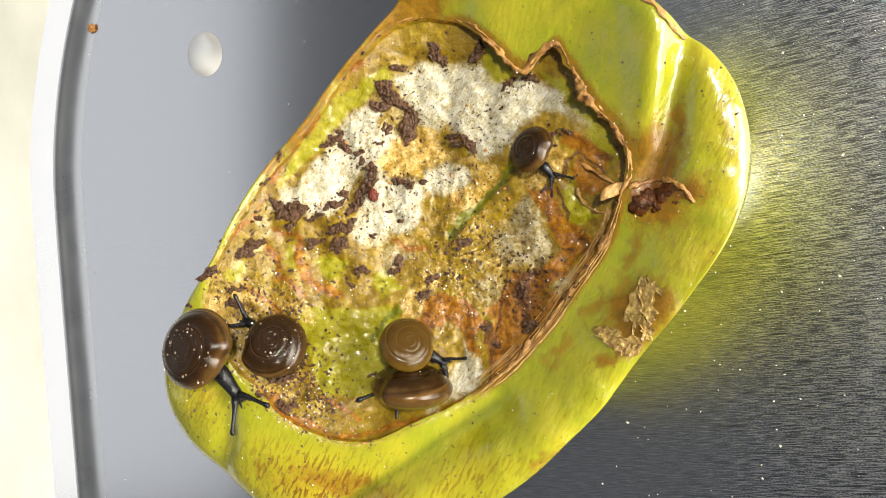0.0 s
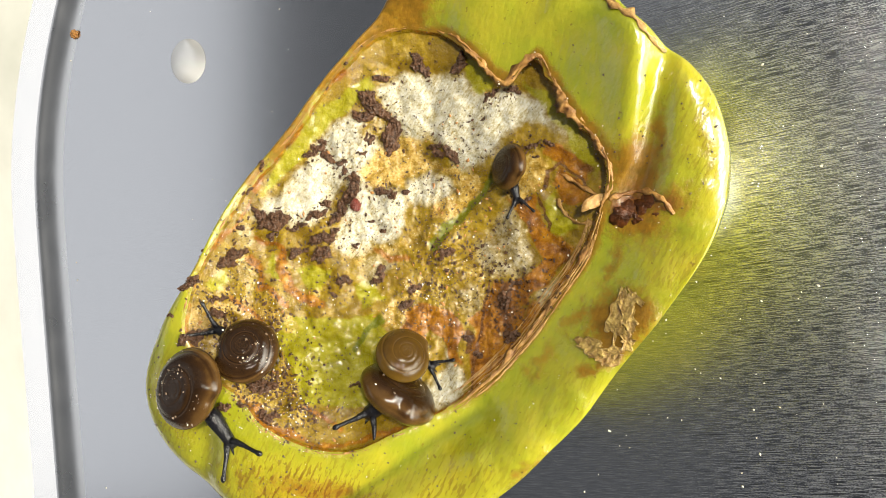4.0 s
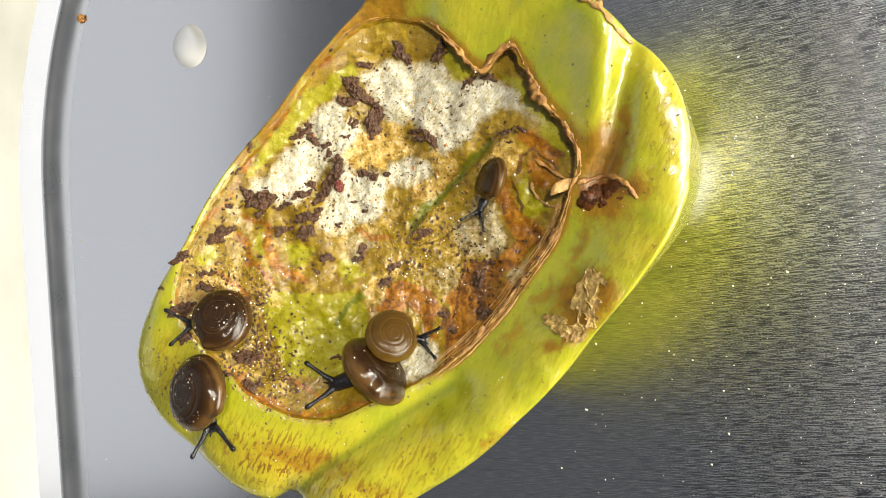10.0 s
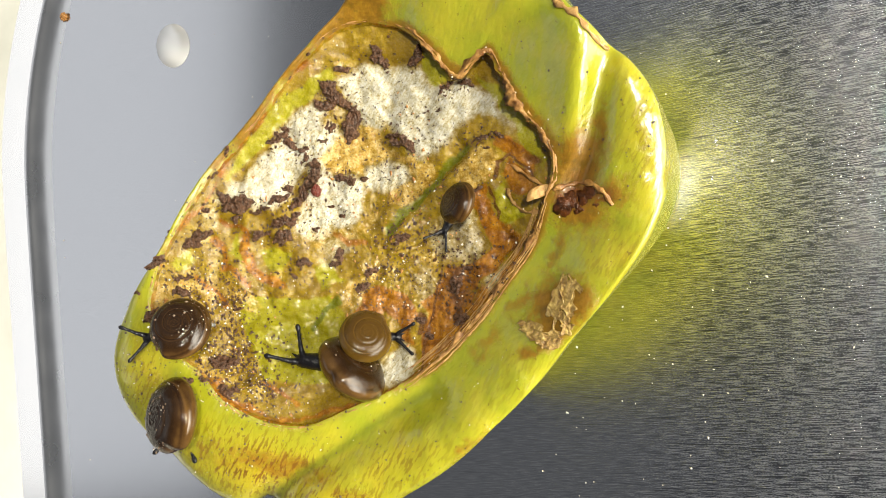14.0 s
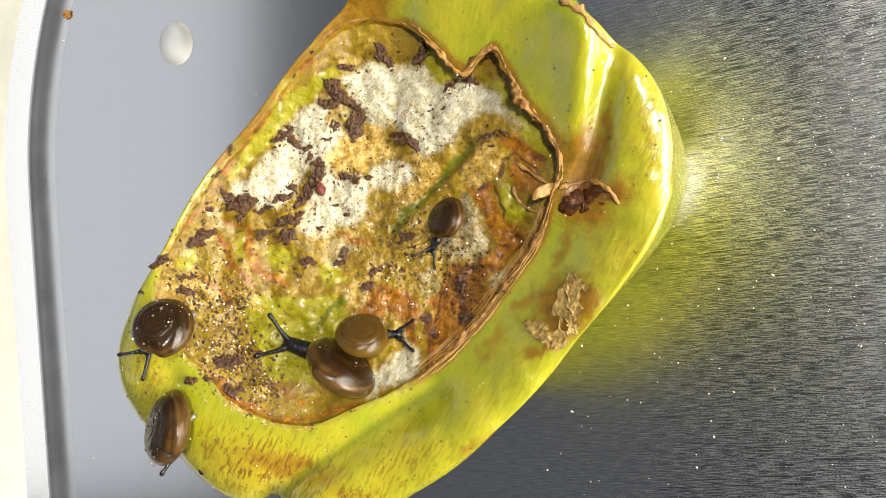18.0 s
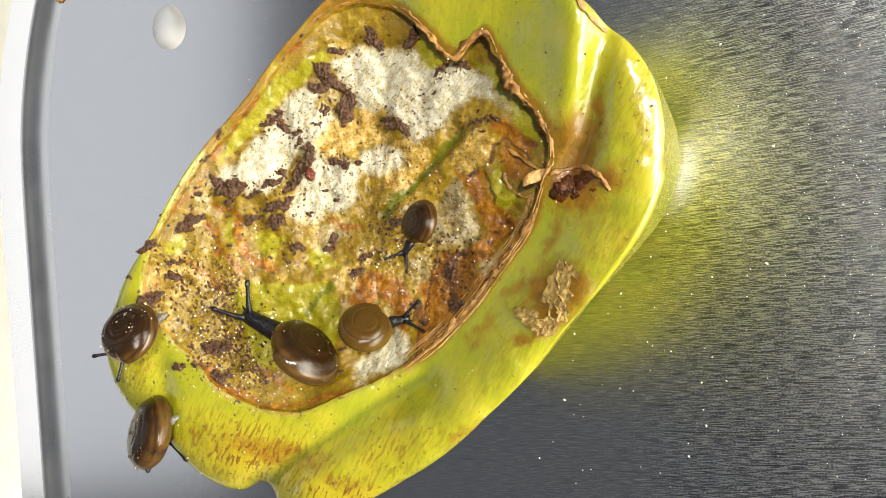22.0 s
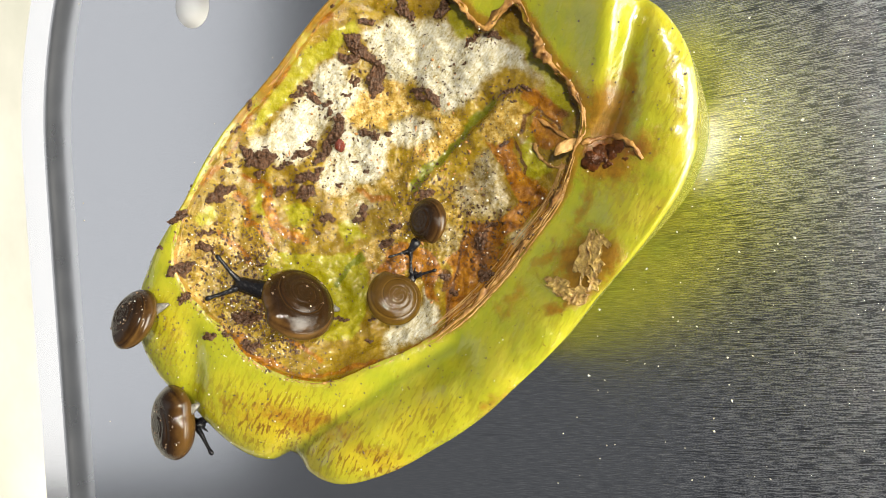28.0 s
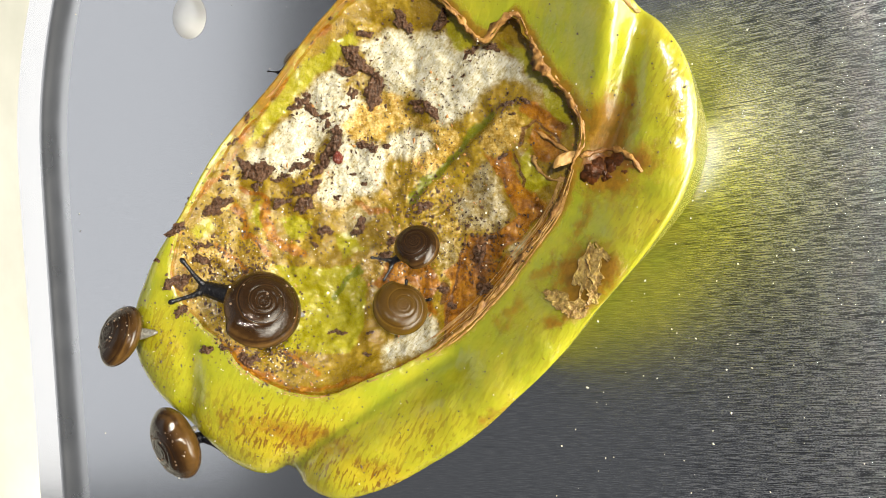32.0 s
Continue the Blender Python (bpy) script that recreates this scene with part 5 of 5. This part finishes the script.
# seconds, middle of the shell x y z, head x y
TRACK = {
    "BIG": [
    (0, -36.32, -7, 18, -32.41, -12.09),
    (1, -35.84, -7.2, 18, -31.82, -13.41),
    (2, -35.82, -8.5, 18, -31.74, -13.62),
    (3, -35.67, -9.31, 18, -31.18, -15.09),
    (6, -33.67, -12.35, 18, -30.79, -17.79),
    (7, -33.22, -12.85, 18, -30.54, -18.9),
    (8, -32.94, -13.22, 18, -31.46, -18.95),
    (9, -32.54, -14.12, 18, -31.7, -19.48),
    (10, -32.73, -14.23, 17.8, -31.65, -19.22),
    (11, -32.79, -14.91, 17.6, -33.42, -19.36),
    (12, -32.86, -15.22, 17.4, -32.97, -19.8),
    (13, -32.82, -15.71, 17.2, -33.49, -20.88),
    (14, -33.04, -16.26, 17, -33.84, -21.23),
    (17, -34.16, -17.55, 15.8, -34.29, -22.54),
    (18, -34.51, -17.98, 15.4, -34.17, -22.87),
    (19, -35.08, -18.82, 15, -34.69, -22.42),
    (20, -35.18, -19.23, 14.7, -34.87, -22.75),
    (22, -36.03, -20.53, 14.1, -35.1, -23.36),
    (23, -36.52, -21.5, 13.9, -35.67, -23.68),
    (24, -37.11, -22.01, 13.6, -36.73, -23.61),
    (26, -37.4, -22.77, 13, -36.85, -24.56),
    (29, -38, -23.84, 12.5, -35.19, -23.62),
    (30, -37.68, -24.07, 12.3, -34.97, -23.88),
    (31, -37.66, -24.01, 12.2, -34.84, -23.76),
    (32, -37.44, -24.41, 12, -34.47, -23.65),
],
    "ROUND": [
    (0, -27.9, -6.55, 16.5, -31.77, -4.25),
    (1, -28.64, -6.46, 16.6, -32.13, -3.67),
    (2, -28.78, -6.37, 16.6, -32.7, -3.68),
    (3, -28.81, -6.11, 16.7, -32.88, -3.82),
    (6, -29.22, -5.97, 16.8, -33.98, -3.9),
    (7, -29.4, -6.12, 16.9, -34.57, -4.27),
    (8, -29.97, -6.05, 16.9, -35.37, -4.34),
    (9, -29.91, -6.07, 17, -34.73, -5.24),
    (10, -30.15, -5.65, 17.1, -34.72, -6.42),
    (11, -30.85, -6, 17.2, -35.71, -5.85),
    (12, -30.65, -5.89, 17.4, -35.51, -6.69),
    (13, -31.51, -5.84, 17.5, -36.43, -7.4),
    (14, -32.03, -6.01, 17.6, -36.97, -7.52),
    (17, -33.94, -6.31, 18, -36.77, -10.24),
    (18, -34.45, -6.05, 18, -37.71, -9.6),
    (19, -34.83, -6.53, 18, -38.37, -10.85),
    (20, -35.26, -7.49, 18, -38.96, -10.5),
    (22, -36.88, -8.37, 18, -40.04, -11.94),
    (23, -37.63, -8.78, 17.5, -40.41, -12.51),
    (24, -38.53, -9.38, 17, -39.98, -10.08),
    (26, -39.81, -10.09, 16, -41.02, -10.29),
    (29, -41.84, -10.65, 15.5, -43.04, -10.96),
    (30, -42.2, -10.87, 15.3, -43.41, -11.16),
    (31, -42.31, -10.94, 15.2, -43.52, -11.25),
    (32, -42.92, -11.01, 15, -44.1, -11.38),
],
    "HONEY": [
    (0, -13.04, -6.94, 16.5, -9.73, -8.84),
    (1, -11.81, -7.06, 16.5, -8.32, -8.03),
    (2, -11.32, -6.74, 16.5, -8.7, -7.69),
    (3, -11.59, -6.82, 16.5, -9.1, -8.03),
    (6, -11.05, -7.6, 16.5, -8.44, -7.99),
    (7, -10.91, -7.85, 16.5, -8.12, -6.86),
    (8, -11.33, -7.82, 16.5, -8.31, -7.12),
    (9, -11.37, -7.9, 16.5, -8.41, -8.15),
    (10, -10.21, -7.74, 16.5, -7.44, -8.14),
    (12, -11.04, -7.64, 16.5, -8.11, -7.78),
    (13, -10.67, -7.35, 16.5, -7.78, -8.12),
    (14, -10.44, -7.11, 16.5, -7.58, -7.23),
    (17, -11.46, -6.82, 16.5, -8.37, -6.95),
    (18, -11.39, -7.05, 16.5, -8.13, -7.04),
    (19, -10.91, -7.21, 16.5, -7.24, -6.71),
    (20, -10.3, -7.06, 16.5, -6.82, -6.53),
    (22, -9.75, -7.64, 16.5, -5.98, -6.82),
    (23, -10.07, -7.58, 16.5, -6.36, -7.11),
    (24, -9.98, -8.12, 16.5, -6.28, -6.19),
    (26, -10.1, -7.96, 16.5, -7.45, -5.48),
    (29, -9.67, -7.57, 16.5, -8.15, -4.97),
    (32, -9.01, -7.32, 16.5, -7.2, -4.88),
],
    "LONG": [
    (0, -13.00, -11.40, 14.6, -16.51, -11.89),
    (1, -13.14, -11.05, 14.6, -16.18, -12.95),
    (2, -12.66, -10.88, 14.6, -15.97, -12.78),
    (3, -12.53, -10.99, 14.6, -16.12, -13.55),
    (6, -12.49, -10.97, 14.6, -16.69, -14.02),
    (7, -12.52, -10.95, 14.6, -16.94, -14.77),
    (8, -12.67, -10.74, 14.6, -17.34, -15.06),
    (9, -12.82, -11.30, 14.6, -17.27, -14.81),
    (10, -12.52, -11.51, 14.6, -17.34, -13.39),
    (11, -12.76, -11.14, 14.6, -17.86, -12.48),
    (12, -12.71, -11.11, 14.6, -18.38, -11.78),
    (13, -12.40, -11.10, 14.6, -17.83, -11.39),
    (14, -12.51, -10.62, 14.6, -18.79, -10.19),
    (17, -14.16, -10.68, 15.3, -20.67, -8.84),
    (18, -14.37, -10.67, 15.4, -20.89, -8.42),
    (19, -15.19, -10.81, 15.5, -22.83, -7.95),
    (20, -15.94, -10.49, 15.6, -23.13, -7.86),
    (22, -17.11, -10.44, 15.7, -24.24, -6.85),
    (23, -17.97, -10.54, 15.8, -25.22, -7.56),
    (24, -18.74, -9.99, 15.9, -25.94, -7.42),
    (26, -19.5, -9.22, 16, -27.47, -6.99),
    (29, -22.19, -8.08, 16.3, -29.61, -6.44),
    (30, -22.84, -7.96, 16.3, -30.43, -6.61),
    (31, -23.88, -7.69, 16.4, -31.99, -6.48),
    (32, -25.16, -7.46, 16.5, -32.5, -5.48),
],
    "SMALL": [
    (0, 0.6, 13.52, 16, 2.72, 10.89),
    (3, -0.17, 13.31, 16, 1.06, 10.27),
    (6, 1.15, 11.43, 16, 0.83, 8.16),
    (9, 1.14, 10.23, 16, -0.24, 6.71),
    (13, 0.15, 8.25, 16, -1.54, 5.3),
    (19, -2.59, 5.52, 16, -4.39, 2.24),
    (23, -4.41, 3.48, 16, -6.34, 0.18),
    (26, -5.73, 1.8, 16, -7.79, -1.85),
    (32, -7.51, -0.46, 16, -10.49, -2.18),
],
    "TINY": [(0, -21, 20, -4, -22, 18.5), (26, -22, 20.5, 0, -23, 19.5), (28.5, -23, 21, 9, -24.3, 20), (32, -22.7, 21.2, 12.6, -24.5, 19.9)],
}
# seconds, way the apex leans (degrees from +x), lean of the coil's axis, turn of the mouth about the axis
LEAN = {
    "BIG": [(0, 148, 24), (6, 162, 31), (9, 165, 33), (13, 166, 39), (19, 162, 54), (26, 162, 52), (29, 186, 47), (32, 207, 44)],
    "ROUND": [(0, 73, 21), (9, 77, 21), (13, 75, 25), (19, 83, 33), (23, 124, 33), (26, 153, 40), (29, 136, 44), (32, 146, 43)],
    "HONEY": [(0, 49, 36), (6, 49, 39), (9, 47, 35), (13, 50, 29), (19, 80, 55), (23, 65, 38), (26, 38, 28), (32, 47, 30)],
    "LONG": [(0, 86, 82), (1, 80, 82), (3, 64, 80), (6, 46, 78), (9, 42, 78), (13, 46, 78), (19, 54, 81), (23, 44, 74), (26, 38, 66), (29, 46, 53), (32, 41, 38)],
    "SMALL": [(0, 154, 39), (6, 172, 61), (9, 166, 62), (13, 155, 52), (19, 147, 46), (26, 176, 41), (32, 92, 28)],
    "TINY": [(0, 140, 60), (32, 140, 50)],
}


# seconds, where the tip of the tail lies: x y z
TAIL = {
    "BIG": [(0, -38, -4, 15), (9, -33.5, -10, 15), (14, -31.5, -14.5, 14.5), (17, -31.6, -16.4, 14), (19, -31.0, -16.4, 13.5), (23, -32.4, -18.8, 13), (26, -32.9, -20.4, 12.5), (29, -34.4, -21.1, 12), (32, -34.8, -22.2, 12)],
    "ROUND": [(0, -25.5, -8, 13), (13, -28.5, -6.5, 14), (17, -31, -4.5, 14.5), (19, -32.5, -5, 15), (23, -33.8, -6.9, 15.4), (26, -36.4, -8.0, 14.5), (32, -38.2, -10.6, 13.5)],
}


def interp_rows(rows, t):
    ts = [r[0] for r in rows]
    return [float(np.interp(t, ts, [r[k] for r in rows])) for k in range(1, len(rows[0]))]


# seconds, how far the head is drawn in below the shell
TUCK = {"ROUND": [(0, 0), (9, 0.2), (13, 0.4), (17, 0.7), (21, 1.2), (26, 2.2), (28, 3.2), (32, 3.2)],
        "BIG": [(0, 0), (8, 0), (10, 1.2), (11, 2.8), (12, 3.2), (14, 2.9), (17, 2.6), (19, 1.9), (22, 1.9), (24, 2.4), (26.5, 2.4), (29, 0.2), (32, 0)],
        "HONEY": [(0, 0), (28, 0), (30, 1.5), (32, 2.8)],
        "LONG": [(0, 1.3), (3, 1.0), (6, 0.2), (9, 0), (32, 0)]}


# seconds, how far the two eye stalks swing round from the way of the neck
SWING = {"LONG": [(0, 50), (1.5, 32), (6, 17), (7, 2), (9, -8), (10, -20), (11, -42), (13, -52), (14, -43), (17, -23), (18, 0), (20, -5), (22, -26), (23, 5), (26, 0)]}


def crawl(ob, rows, leans, size, tails=None, hide=None, swing=None):
    shell = next(c for c in ob.children if c.name.startswith("shell"))
    head = next(c for c in ob.children if c.name.startswith("head"))
    rows = [tuple(r) for r in rows]
    if rows[-1][0] < 32:
        rows.append((32, *rows[-1][1:]))
    base, coil, reach, drag = [], [], [], []
    yaw = None
    for t, x, y, z, hx, hy in rows:
        if size > 4 and surface(x, y)[0] > 6:
            z = max(z, surface(x, y)[0] + 0.27 * size)
        way = math.degrees(math.atan2(hy - y, hx - x))
        if yaw is not None:
            while way - yaw > 180:
                way -= 360
            while way - yaw < -180:
                way += 360
        yaw = way
        m = LIE @ pose(x * MM, y * MM, (z - 0.36 * size) * MM, 0, 0, way)
        base.append((t, m))
        az, lean = interp_rows(leans, t)
        tip = Matrix.Rotation(radians(lean), 4, Vector((-math.sin(radians(az)), math.cos(radians(az)), 0)))
        world_shell = LIE @ Matrix.Translation((x * MM, y * MM, z * MM)) @ tip @ Matrix.Rotation(radians(way), 4, "Z")
        coil.append((t, m.inverted() @ world_shell))
        far = math.hypot(hx - x, hy - y)
        ground, _ = surface(hx, hy)
        lift = ground - (z - 0.36 * size) + 0.085 * size if ground > 6 else 0.12 * size
        tuck, = interp_rows(hide, t) if hide else (0.0,)
        reach.append((t, pose((far - tuck) * MM, 0, (min(max(lift, 0.0), 0.5 * size) - 0.3 * tuck) * MM, 0, 0, 0)))
        if tails:
            tx, ty, tz = interp_rows(tails, t)
            if surface(tx, ty)[0] > 6:
                tz = max(tz, surface(tx, ty)[0] + 0.2)
            back = m.inverted() @ (LIE @ Vector((tx * MM, ty * MM, tz * MM)))
            spin = math.degrees(math.atan2(-back.y, -back.x))
            drag.append((t, pose(back.x + 3.3 * size / 7.5 * MM * math.cos(radians(spin)), back.y + 3.3 * size / 7.5 * MM * math.sin(radians(spin)), back.z, 0, 0, spin)))
    if swing:
        for stalk in (c for c in head.children if c.name.startswith("eye_stalk")):
            rest = stalk.matrix_basis.copy()
            walk(stalk, [(t, Matrix.Rotation(radians(a), 4, "Z") @ rest) for t, a in swing + [(32, swing[-1][1])]])
    walk(ob, base)
    walk(shell, coil)
    walk(head, reach)
    if tails:
        walk(next(c for c in ob.children if c.name.startswith("foot")), drag)


def motions():
    for ob, key, size in ((BIG, "BIG", 9.2), (ROUND, "ROUND", 7.4), (HONEY, "HONEY", 6.3), (LONG, "LONG", 9.3), (SMALL, "SMALL", 5.3), (TINY, "TINY", 3.2)):
        crawl(ob, TRACK[key], LEAN[key], size, TAIL.get(key), TUCK.get(key), SWING.get(key))


motions()
